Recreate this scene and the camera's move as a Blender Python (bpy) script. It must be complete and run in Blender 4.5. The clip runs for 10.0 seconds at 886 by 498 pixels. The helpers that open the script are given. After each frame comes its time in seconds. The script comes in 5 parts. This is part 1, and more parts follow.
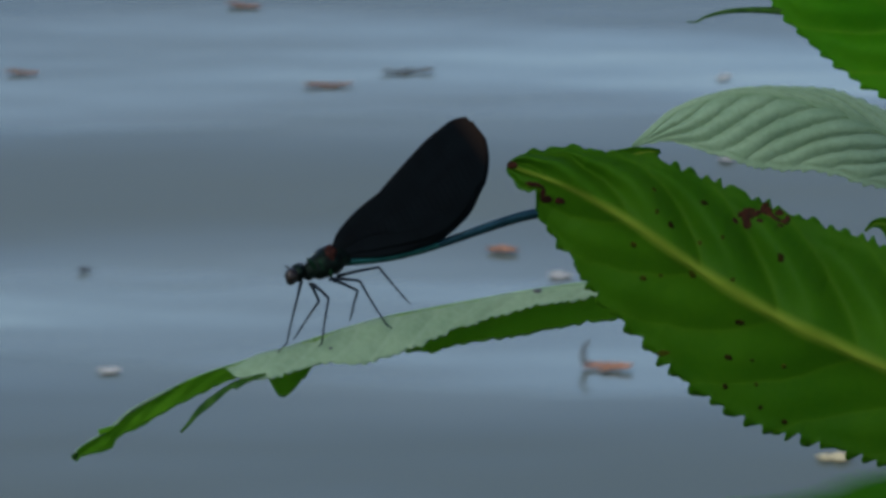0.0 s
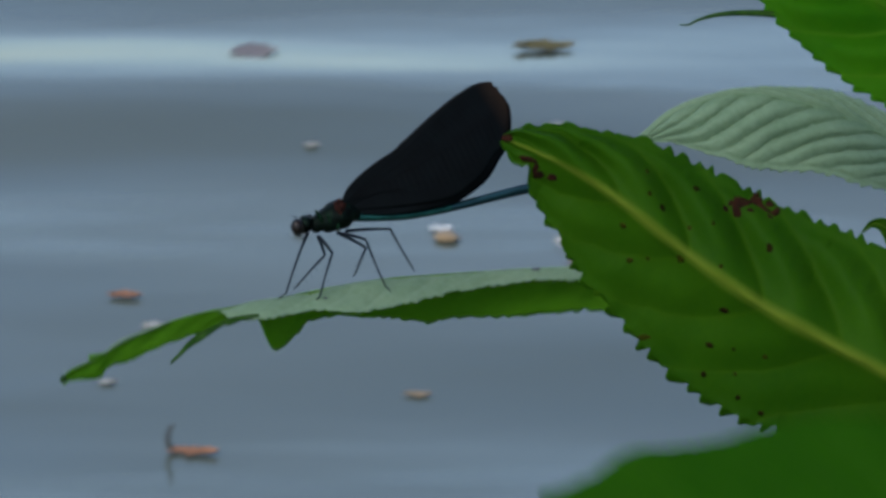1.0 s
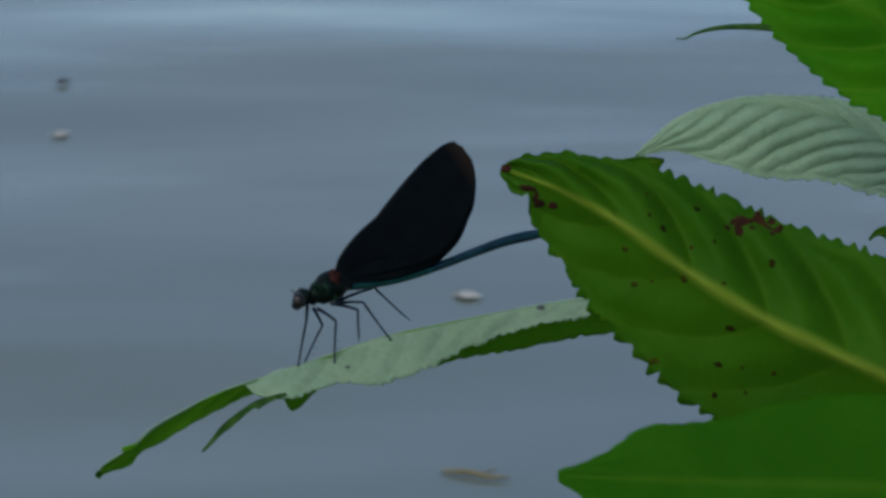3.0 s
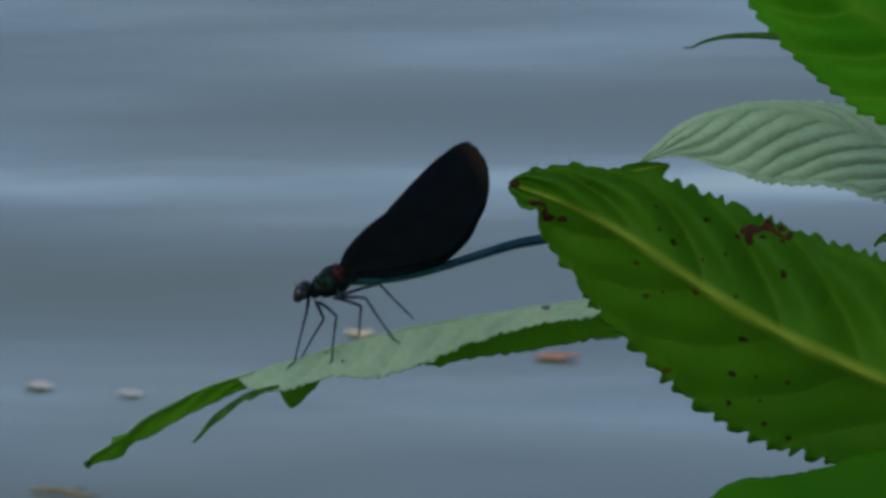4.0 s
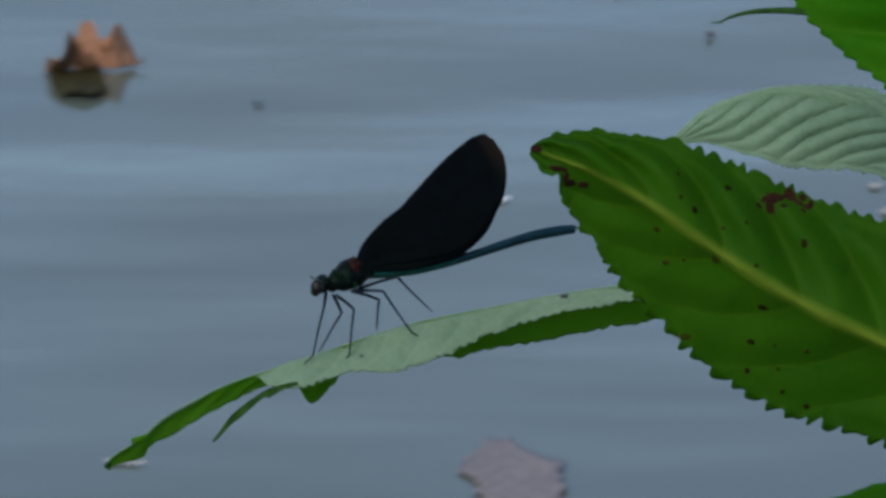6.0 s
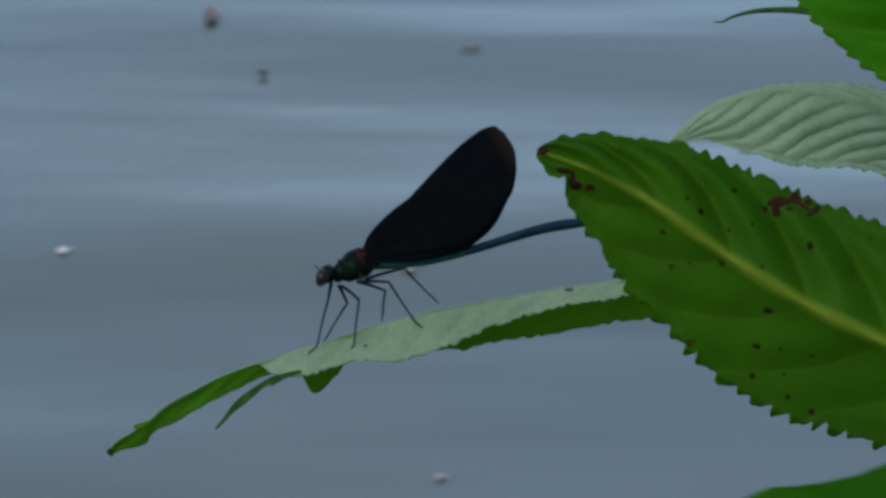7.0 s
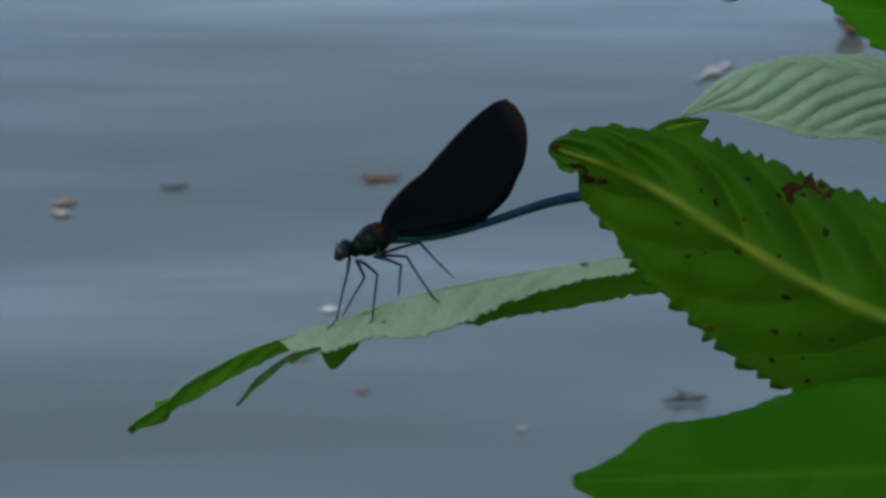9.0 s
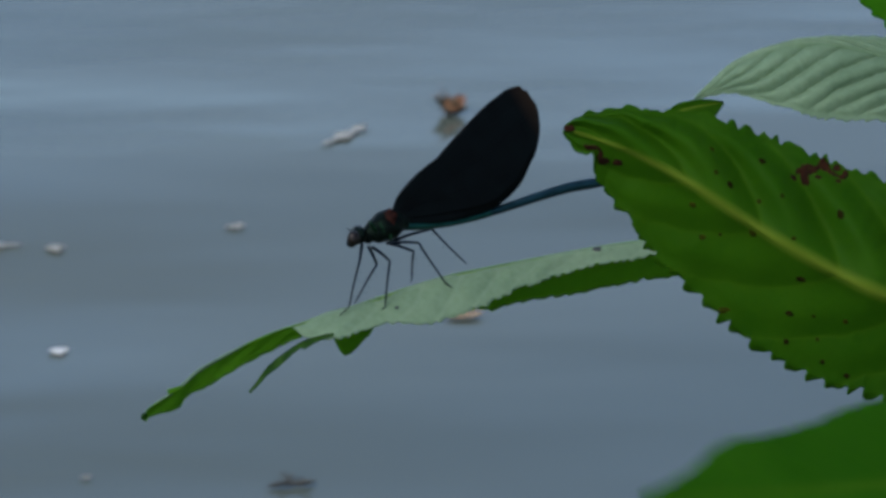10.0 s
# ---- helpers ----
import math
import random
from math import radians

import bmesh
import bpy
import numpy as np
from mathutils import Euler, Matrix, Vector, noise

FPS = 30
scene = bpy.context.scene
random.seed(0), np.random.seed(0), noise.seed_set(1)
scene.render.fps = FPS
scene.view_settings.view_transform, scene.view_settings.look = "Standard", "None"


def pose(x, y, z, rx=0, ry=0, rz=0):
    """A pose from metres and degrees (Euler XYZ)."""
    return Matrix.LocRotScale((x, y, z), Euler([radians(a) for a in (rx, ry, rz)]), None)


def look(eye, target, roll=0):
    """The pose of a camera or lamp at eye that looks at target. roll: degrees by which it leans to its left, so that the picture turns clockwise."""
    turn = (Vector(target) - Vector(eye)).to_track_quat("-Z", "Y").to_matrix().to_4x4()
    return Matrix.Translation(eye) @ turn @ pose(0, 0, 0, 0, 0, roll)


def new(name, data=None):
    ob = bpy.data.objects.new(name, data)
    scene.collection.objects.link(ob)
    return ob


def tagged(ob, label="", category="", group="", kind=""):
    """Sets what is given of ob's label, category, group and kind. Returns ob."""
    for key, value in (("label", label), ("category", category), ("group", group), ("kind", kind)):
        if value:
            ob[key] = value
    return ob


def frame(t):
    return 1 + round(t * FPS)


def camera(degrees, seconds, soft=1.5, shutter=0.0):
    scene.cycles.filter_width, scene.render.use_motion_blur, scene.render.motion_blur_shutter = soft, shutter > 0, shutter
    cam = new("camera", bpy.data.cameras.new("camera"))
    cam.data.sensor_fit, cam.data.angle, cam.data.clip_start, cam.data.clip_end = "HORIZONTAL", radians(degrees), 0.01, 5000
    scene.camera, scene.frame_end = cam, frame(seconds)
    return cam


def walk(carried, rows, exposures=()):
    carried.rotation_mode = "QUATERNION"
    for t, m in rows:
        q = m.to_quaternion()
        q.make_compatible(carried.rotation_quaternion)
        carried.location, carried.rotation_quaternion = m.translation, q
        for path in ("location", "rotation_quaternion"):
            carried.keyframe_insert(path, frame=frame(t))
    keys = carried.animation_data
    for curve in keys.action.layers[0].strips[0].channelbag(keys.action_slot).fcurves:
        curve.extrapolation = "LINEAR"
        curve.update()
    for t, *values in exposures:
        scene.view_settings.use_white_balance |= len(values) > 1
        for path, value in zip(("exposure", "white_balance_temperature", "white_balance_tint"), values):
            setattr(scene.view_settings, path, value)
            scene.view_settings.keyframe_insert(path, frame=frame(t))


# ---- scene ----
# A dark damselfly on a leaf over a stream; one drawing unit below is about 0.09 mm at arm's length.
FOCAL = 784 / math.tan(radians(4.0))
CAM0 = look((0, 0, 0.8), (0, 0.8 / math.tan(radians(18)), 0))
cam = camera(8.0, 10.0, soft=3.3, shutter=0.5)
cam.data.dof.use_dof = True
cam.data.dof.focus_distance = 1.02
cam.data.dof.aperture_fstop = 165
EXPOSURE = 0.58
PAN = [(0, -0.1482, -0.1022), (1, -0.1533, -0.1022), (2, -0.2555, 0.0204), (3.5, -0.0971, -0.0460), (4.5, 0.0000, 0.0000), (5.5, 0.0767, -0.0613), (7, 0.1533, -0.1329), (8, 0.1993, -0.2657), (9, 0.3015, -0.3986), (10, 0.4242, -0.5621)]
walk(cam, [(t, CAM0 @ pose(0, 0, 0, 0, yaw, 0) @ pose(0, 0, 0, tilt, 0, 0)) for t, yaw, tilt in PAN],
     exposures=[(0, EXPOSURE), (10, EXPOSURE)])

# ---- light ----
SUN_HEIGHT, SUN_TURN = 48, 215
world = bpy.data.worlds.new("sky")
scene.world = world
world.use_nodes = True
wn = world.node_tree
sky = wn.nodes.new("ShaderNodeTexSky")
sky.sky_type, sky.sun_disc = "NISHITA", False
sky.sun_elevation, sky.sun_rotation = radians(SUN_HEIGHT), radians(SUN_TURN)
sky.air_density, sky.dust_density, sky.ozone_density = 1.0, 1.6, 1.5
haze = wn.nodes.new("ShaderNodeTexNoise")
haze.inputs["Scale"].default_value, haze.inputs["Detail"].default_value = 5.0, 5.0
thin = wn.nodes.new("ShaderNodeValToRGB")
thin.color_ramp.elements[0].position, thin.color_ramp.elements[0].color = 0.35, (0.955, 0.915, 0.885, 1)
thin.color_ramp.elements[1].position, thin.color_ramp.elements[1].color = 0.65, (1.025, 1.09, 1.145, 1)
veil = wn.nodes.new("ShaderNodeMix")
veil.data_type, veil.blend_type = "RGBA", "MULTIPLY"
veil.inputs[0].default_value = 1.0
wn.links.new(haze.outputs[0], thin.inputs[0])
wn.links.new(sky.outputs[0], veil.inputs[6])
wn.links.new(thin.outputs[0], veil.inputs[7])
wn.links.new(veil.outputs[2], wn.nodes["Background"].inputs[0])
wn.nodes["Background"].inputs[1].default_value = 0.15
sun = new("sun", bpy.data.lights.new("sun", "SUN"))
sun.data.energy, sun.data.angle, sun.data.color = 0.9, radians(14), (1.0, 0.96, 0.9)
sd = Vector((math.sin(radians(SUN_TURN)) * math.cos(radians(SUN_HEIGHT)),
             math.cos(radians(SUN_TURN)) * math.cos(radians(SUN_HEIGHT)), math.sin(radians(SUN_HEIGHT))))
sun.matrix_world = look(sd * 20, (0, 0, 0))


# ---- materials ----
def material(name):
    m = bpy.data.materials.new(name)
    m.use_nodes = True
    return m, m.node_tree.nodes, m.node_tree.links, m.node_tree.nodes["Principled BSDF"]


def ramp(nodes, links, source, stops):
    r = nodes.new("ShaderNodeValToRGB")
    while len(r.color_ramp.elements) < len(stops):
        r.color_ramp.elements.new(0.5)
    for e, (p, c) in zip(r.color_ramp.elements, stops):
        e.position, e.color = p, (*c, 1)
    links.new(source, r.inputs[0])
    return r.outputs[0]


def noise_tex(nodes, links, scale, detail=4, rough=0.55, stretch=None):
    n = nodes.new("ShaderNodeTexNoise")
    n.inputs["Scale"].default_value, n.inputs["Detail"].default_value, n.inputs["Roughness"].default_value = scale, detail, rough
    c = nodes.new("ShaderNodeTexCoord")
    if stretch:
        mp = nodes.new("ShaderNodeMapping")
        mp.inputs["Scale"].default_value = stretch
        links.new(c.outputs["Object"], mp.inputs[0])
        links.new(mp.outputs[0], n.inputs["Vector"])
    else:
        links.new(c.outputs["Object"], n.inputs["Vector"])
    return n.outputs["Fac"]


def mix(nodes, links, fac, a, b, blend="MIX"):
    m = nodes.new("ShaderNodeMix")
    m.data_type, m.blend_type = "RGBA", blend
    for i, v in ((0, fac), (6, a), (7, b)):
        if isinstance(v, bpy.types.NodeSocket):
            links.new(v, m.inputs[i])
        else:
            m.inputs[i].default_value = v if i == 0 else (*v, 1)
    return m.outputs[2]


def bump(nodes, links, bsdf, height, strength, distance):
    b = nodes.new("ShaderNodeBump")
    b.inputs["Strength"].default_value, b.inputs["Distance"].default_value = strength, distance
    links.new(height, b.inputs["Height"])
    links.new(b.outputs[0], bsdf.inputs["Normal"])


def leaf_material(name, dark, light, vein, rough=0.55, through_light=0.5, veins=11.0, slant=2.0, rib_show=0.35, vein_width=0.1, vein_show=0.22, glow=(0.25, 0.5, 0.03), bow=1.4, rib_col=None, rib_width=0.16, gloss=0.03, net=0.0, net_size=600.0, relief=0.35):
    """A leaf: mottled blade, side veins in the given vein colour by the leaf's own coordinates, and some light passing
    through it.
    """
    m, nodes, links, bsdf = material(name)
    big, fine = noise_tex(nodes, links, 55, 3), noise_tex(nodes, links, 900, 5)
    body = ramp(nodes, links, big, [(0.3, dark), (0.7, light)])
    body = mix(nodes, links, 0.22, body, ramp(nodes, links, fine, [(0.3, tuple(0.6 * c for c in dark)), (0.7, tuple(1.2 * c for c in light))]))
    uv = nodes.new("ShaderNodeUVMap")
    sep = nodes.new("ShaderNodeSeparateXYZ")
    links.new(uv.outputs[0], sep.inputs[0])

    def calc(op, a, b=None, c=None):
        n = nodes.new("ShaderNodeMath")
        n.operation = op
        for i, v in enumerate((a, b, c)):
            if v is None:
                continue
            if isinstance(v, bpy.types.NodeSocket):
                links.new(v, n.inputs[i])
            else:
                n.inputs[i].default_value = v
        return n.outputs[0]
    across = calc("ABSOLUTE", sep.outputs[1])
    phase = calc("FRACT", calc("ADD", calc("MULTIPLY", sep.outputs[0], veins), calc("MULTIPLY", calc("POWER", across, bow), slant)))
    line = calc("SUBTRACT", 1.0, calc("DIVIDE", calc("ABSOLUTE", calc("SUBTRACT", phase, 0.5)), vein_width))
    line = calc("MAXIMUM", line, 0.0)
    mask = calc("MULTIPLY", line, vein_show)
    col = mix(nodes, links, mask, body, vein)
    cell = nodes.new("ShaderNodeTexVoronoi")
    cell.feature = "DISTANCE_TO_EDGE"
    cell.inputs["Scale"].default_value = net_size
    where = nodes.new("ShaderNodeTexCoord")
    links.new(where.outputs["Object"], cell.inputs["Vector"])
    mesh = calc("MAXIMUM", calc("SUBTRACT", 1.0, calc("DIVIDE", cell.outputs["Distance"], 0.16)), 0.0)
    if net:
        col = mix(nodes, links, calc("MULTIPLY", mesh, net), col, vein)
    # Soft band along the midrib: its own paler tint, plus any highlight painted in.
    rib = calc("MULTIPLY", calc("MAXIMUM", calc("SUBTRACT", 1.0, calc("DIVIDE", across, rib_width)), 0.0), rib_show)
    col = mix(nodes, links, rib, col, rib_col or vein)
    links.new(col, bsdf.inputs["Base Color"])
    bsdf.inputs["Roughness"].default_value = rough
    bsdf.inputs["Specular IOR Level"].default_value = gloss
    small = noise_tex(nodes, links, 2200, 3)
    groove = calc("ADD", calc("MULTIPLY", line, 0.6), calc("MULTIPLY", mesh, 1.6 * net))
    bump(nodes, links, bsdf, calc("SUBTRACT", calc("MULTIPLY", small, 0.5), groove), relief, 0.0003)
    t = nodes.new("ShaderNodeBsdfTranslucent")
    links.new(mix(nodes, links, 0.6, col, glow), t.inputs[0])
    ms = nodes.new("ShaderNodeMixShader")
    ms.inputs[0].default_value = through_light
    links.new(bsdf.outputs[0], ms.inputs[1])
    links.new(t.outputs[0], ms.inputs[2])
    links.new(ms.outputs[0], nodes["Material Output"].inputs[0])
    return m


def plain(name, a, b, scale, rough=0.5, metal=0.0, relief=0.2, depth=0.0002, spec=0.5, coat=0.0, stretch=None):
    m, nodes, links, bsdf = material(name)
    n = noise_tex(nodes, links, scale, 4, stretch=stretch)
    links.new(ramp(nodes, links, n, [(0.32, a), (0.68, b)]), bsdf.inputs["Base Color"])
    bsdf.inputs["Roughness"].default_value, bsdf.inputs["Metallic"].default_value = rough, metal
    bsdf.inputs["Specular IOR Level"].default_value, bsdf.inputs["Coat Weight"].default_value = spec, coat
    bump(nodes, links, bsdf, noise_tex(nodes, links, scale * 4, 3, stretch=stretch), relief, depth)
    return m


# rib_col is the pale midrib with the lit fold's yellow highlight painted in.
LEAF = leaf_material("leaf_green", (0.015, 0.069, 0.002), (0.035, 0.109, 0.004), (0.092, 0.180, 0.009), 0.5, glow=(0.19, 0.44, 0.006), rib_col=(0.190, 0.255, 0.026), rib_show=0.9, rib_width=0.10, gloss=0.04, veins=7.0, slant=1.6, vein_width=0.06, vein_show=0.2, net=0.05, net_size=420)
LEAF_BRIGHT = leaf_material("leaf_green_bright", (0.016, 0.105, 0.002), (0.042, 0.165, 0.004), (0.095, 0.20, 0.010), glow=(0.15, 0.54, 0.008), veins=7.5, slant=1.5, vein_width=0.07, vein_show=0.35, net=0.06, net_size=420)
LEAF_PLAIN = leaf_material("leaf_green_smooth", (0.014, 0.078, 0.002), (0.026, 0.108, 0.003), (0.034, 0.115, 0.004), vein_show=0.1, rib_show=0.5, rib_width=0.09, rib_col=(0.060, 0.140, 0.006), glow=(0.13, 0.46, 0.006))
LEAF_BACK = leaf_material("leaf_pale_back", (0.138, 0.224, 0.130), (0.225, 0.318, 0.208), (0.285, 0.375, 0.260), 0.7, 0.3, glow=(0.25, 0.5, 0.10), veins=17, slant=1.15, vein_width=0.12, vein_show=0.2, net=0.12, net_size=620)
LEAF_FOLD = leaf_material("leaf_fold_green", (0.088, 0.250, 0.012), (0.125, 0.320, 0.018), (0.09, 0.26, 0.015), through_light=0.7, veins=17, vein_width=0.07, vein_show=0.3, net=0.12)
# The dark vein colour paints shade into the furrows between the swells.
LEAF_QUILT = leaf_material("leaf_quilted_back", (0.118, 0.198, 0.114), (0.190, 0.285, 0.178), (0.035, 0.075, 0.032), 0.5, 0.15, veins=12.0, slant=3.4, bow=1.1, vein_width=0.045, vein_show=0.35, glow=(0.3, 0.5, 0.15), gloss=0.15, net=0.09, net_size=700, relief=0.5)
RIB = plain("midrib", (0.045, 0.105, 0.006), (0.066, 0.125, 0.008), 300, 0.7, spec=0.04)
RIB_DARK = plain("midrib_dark", (0.020, 0.080, 0.004), (0.030, 0.100, 0.006), 300, 0.55, spec=0.12)
RIB_PALE = plain("midrib_pale", (0.11, 0.19, 0.10), (0.15, 0.24, 0.13), 300, 0.7, spec=0.05)
STEM = plain("stem_skin", (0.05, 0.10, 0.02), (0.10, 0.14, 0.04), 120, 0.45)
SPOT = plain("leaf_rust", (0.006, 0.0060, 0.0012), (0.016, 0.0135, 0.003), 900, 0.9, spec=0.0)
BLIGHT = plain("leaf_blight_edge", (0.008, 0.0045, 0.0025), (0.030, 0.010, 0.005), 900, 0.9, spec=0.05)
SPOT_YOUNG = plain("leaf_rust_young", (0.014, 0.024, 0.002), (0.030, 0.032, 0.003), 900, 0.9, spec=0.0)
SPECK = plain("dropping", (0.01, 0.012, 0.014), (0.04, 0.045, 0.045), 2000, 0.7)
WITHERED = plain("withered_leaf", (0.010, 0.034, 0.005), (0.024, 0.062, 0.009), 500, 0.75, spec=0.04)


def wing_material():
    m, nodes, links, bsdf = material("wing_membrane")
    n = noise_tex(nodes, links, 350, 4)
    dark = ramp(nodes, links, n, [(0.32, (0.0006, 0.0013, 0.0017)), (0.68, (0.0013, 0.0027, 0.0033))])
    uv = nodes.new("ShaderNodeUVMap")
    sep = nodes.new("ShaderNodeSeparateXYZ")
    links.new(uv.outputs[0], sep.inputs[0])
    tip = ramp(nodes, links, sep.outputs[0], [(0.90, (0, 0, 0)), (0.99, (0.7, 0.7, 0.7))])
    links.new(mix(nodes, links, tip, dark, (0.022, 0.013, 0.008)), bsdf.inputs["Base Color"])
    bsdf.inputs["Roughness"].default_value, bsdf.inputs["Specular IOR Level"].default_value = 0.5, 0.06
    bump(nodes, links, bsdf, noise_tex(nodes, links, 1400, 3), 0.25, 0.0001)
    return m


WING = wing_material()
BODY = plain("metallic_shell", (0.008, 0.046, 0.040), (0.018, 0.088, 0.074), 700, 0.36, 0.85, 0.3, spec=0.2)
TAIL = plain("metallic_tail", (0.009, 0.030, 0.037), (0.017, 0.053, 0.064), 500, 0.34, 0.8, 0.15, spec=0.15)
THORAX = plain("metallic_thorax", (0.003, 0.004, 0.004), (0.006, 0.013, 0.009), 700, 0.45, 0.8, 0.7, spec=0.03)
GLINT = plain("metallic_green", (0.004, 0.014, 0.008), (0.010, 0.034, 0.016), 900, 0.4, 0.85, 0.4, spec=0.05)
RUSTY = plain("wing_muscle", (0.006, 0.003, 0.002), (0.026, 0.008, 0.006), 1300, 0.7, spec=0.04)
EYE = plain("compound_eye", (0.003, 0.002, 0.002), (0.011, 0.007, 0.005), 3000, 0.28, 0.0, 0.3, 0.00005, 0.22)
LEG = plain("leg_shell", (0.002, 0.005, 0.009), (0.005, 0.011, 0.018), 1200, 0.5, spec=0.08)
DRY_ORANGE = plain("dry_leaf_orange", (0.21, 0.055, 0.012), (0.52, 0.18, 0.045), 190, 0.7, spec=0.15)
DRY_BROWN = plain("dry_leaf_brown", (0.085, 0.042, 0.018), (0.20, 0.10, 0.050), 180, 0.65)
RUST_LEAF = plain("dry_leaf_rust", (0.15, 0.070, 0.035), (0.36, 0.17, 0.09), 220, 0.65, spec=0.2)
OLIVE = plain("dry_leaf_olive", (0.060, 0.050, 0.010), (0.12, 0.095, 0.022), 180, 0.6)
DRY_DARK = plain("soaked_leaf_dark", (0.030, 0.032, 0.028), (0.075, 0.070, 0.055), 200, 0.6, spec=0.2)
# Dark tone of reflected leaf undersides, for the shapes that stand in for reflections.
REFLECTED_DARK = plain("reflected_underside_dark", (0.016, 0.016, 0.006), (0.050, 0.042, 0.016), 250, 0.7, spec=0.05)
UNDERSIDE = plain("wet_underside", (0.014, 0.018, 0.010), (0.035, 0.038, 0.020), 200, 0.5)
PETAL = plain("pale_petal", (0.26, 0.24, 0.19), (0.44, 0.42, 0.36), 300, 0.6)
WHITE_PETAL = plain("white_petal", (0.62, 0.60, 0.54), (0.82, 0.81, 0.76), 300, 0.6)
TAN_PETAL = plain("withered_petal", (0.20, 0.13, 0.06), (0.34, 0.24, 0.13), 300, 0.6)
STRAW = plain("dry_straw", (0.34, 0.27, 0.12), (0.50, 0.42, 0.22), 200, 0.6)
PEELED = plain("peeled_wood", (0.42, 0.38, 0.28), (0.58, 0.54, 0.42), 200, 0.6)
PINK = plain("faded_petal", (0.115, 0.092, 0.088), (0.20, 0.165, 0.148), 200, 0.6)


def water_material():
    m, nodes, links, bsdf = material("stream_water")
    n = noise_tex(nodes, links, 1.6, 3, stretch=(0.5, 1.2, 1))
    links.new(ramp(nodes, links, n, [(0.3, (0.069, 0.085, 0.067)), (0.7, (0.094, 0.108, 0.083))]), bsdf.inputs["Base Color"])
    bsdf.inputs["Roughness"].default_value = 0.07
    bsdf.inputs["IOR"].default_value = 1.38
    fine = noise_tex(nodes, links, 9, 3, 0.5, (0.3, 1.0, 1))
    tiny = noise_tex(nodes, links, 30, 3, 0.6, (0.3, 1.0, 1))
    add = nodes.new("ShaderNodeMath")
    add.operation = "MULTIPLY_ADD"
    links.new(tiny, add.inputs[0])
    add.inputs[1].default_value = 0.2
    links.new(fine, add.inputs[2])
    bump(nodes, links, bsdf, add.outputs[0], 0.3, 0.0075)
    return m


WATER = water_material()


# ---- builders ----
def finish(bm, name, mats, parent=None, smooth=True):
    me = bpy.data.meshes.new(name)
    bm.to_mesh(me)
    bm.free()
    for mt in mats:
        me.materials.append(mt)
    if smooth:
        me.polygons.foreach_set("use_smooth", [True] * len(me.polygons))
    ob = new(name, me)
    if parent:
        ob.parent = parent
    return ob


def part(name, bm, mt, parent, label=""):
    ob = finish(bm, name, [mt], parent)
    return tagged(ob, label=label) if label else ob


def sheet(ox, oy, cx, cy, d, slope=(0.0, 0.0)):
    """Drawing coordinates to a thing's own metres: origin (ox, oy), the line of sight at (cx, cy), distance d, lean of the whole plane."""
    def put(x, y, z=0.0):
        w = (slope[0] * (x - ox) + slope[1] * (oy - y) + z) * d / FOCAL
        return Vector(((x - cx) * (d - w) / FOCAL - (ox - cx) * d / FOCAL, (cy - y) * (d - w) / FOCAL - (cy - oy) * d / FOCAL, w))
    return put


def curve(points, n):
    """n points evenly spread on a smooth line through the given ones."""
    pts = [Vector(p) for p in points]
    dense = []
    for i in range(len(pts) - 1):
        a, b, c, e = pts[max(i - 1, 0)], pts[i], pts[i + 1], pts[min(i + 2, len(pts) - 1)]
        for k in range(16):
            t = k / 16
            dense.append(0.5 * ((2 * b) + (c - a) * t + (2 * a - 5 * b + 4 * c - e) * t * t + (3 * b - a - 3 * c + e) * t ** 3))
    dense.append(pts[-1])
    lens = np.concatenate([[0], np.cumsum([(dense[i + 1] - dense[i]).length for i in range(len(dense) - 1)])])
    arr = np.array([tuple(p) for p in dense])
    s = np.linspace(0, lens[-1], n)
    return [Vector((np.interp(q, lens, arr[:, 0]), np.interp(q, lens, arr[:, 1]), np.interp(q, lens, arr[:, 2]))) for q in s], lens[-1]


def smooth_knots(knots, s):
    """A smooth profile through (s, value) knots."""
    x, y = [k[0] for k in knots], [k[1] for k in knots]
    if s <= x[0]:
        return y[0]
    for i in range(len(x) - 1):
        if s <= x[i + 1]:
            h = x[i + 1] - x[i]
            m0 = (y[i + 1] - y[i - 1]) / (x[i + 1] - x[i - 1]) if i else (y[1] - y[0]) / h
            m1 = (y[i + 2] - y[i]) / (x[i + 2] - x[i]) if i + 2 < len(x) else (y[i + 1] - y[i]) / h
            t = (s - x[i]) / h
            return max((2 * t ** 3 - 3 * t * t + 1) * y[i] + (t ** 3 - 2 * t * t + t) * h * m0 + (-2 * t ** 3 + 3 * t * t) * y[i + 1] + (t ** 3 - t * t) * h * m1, 0)
    return y[-1]


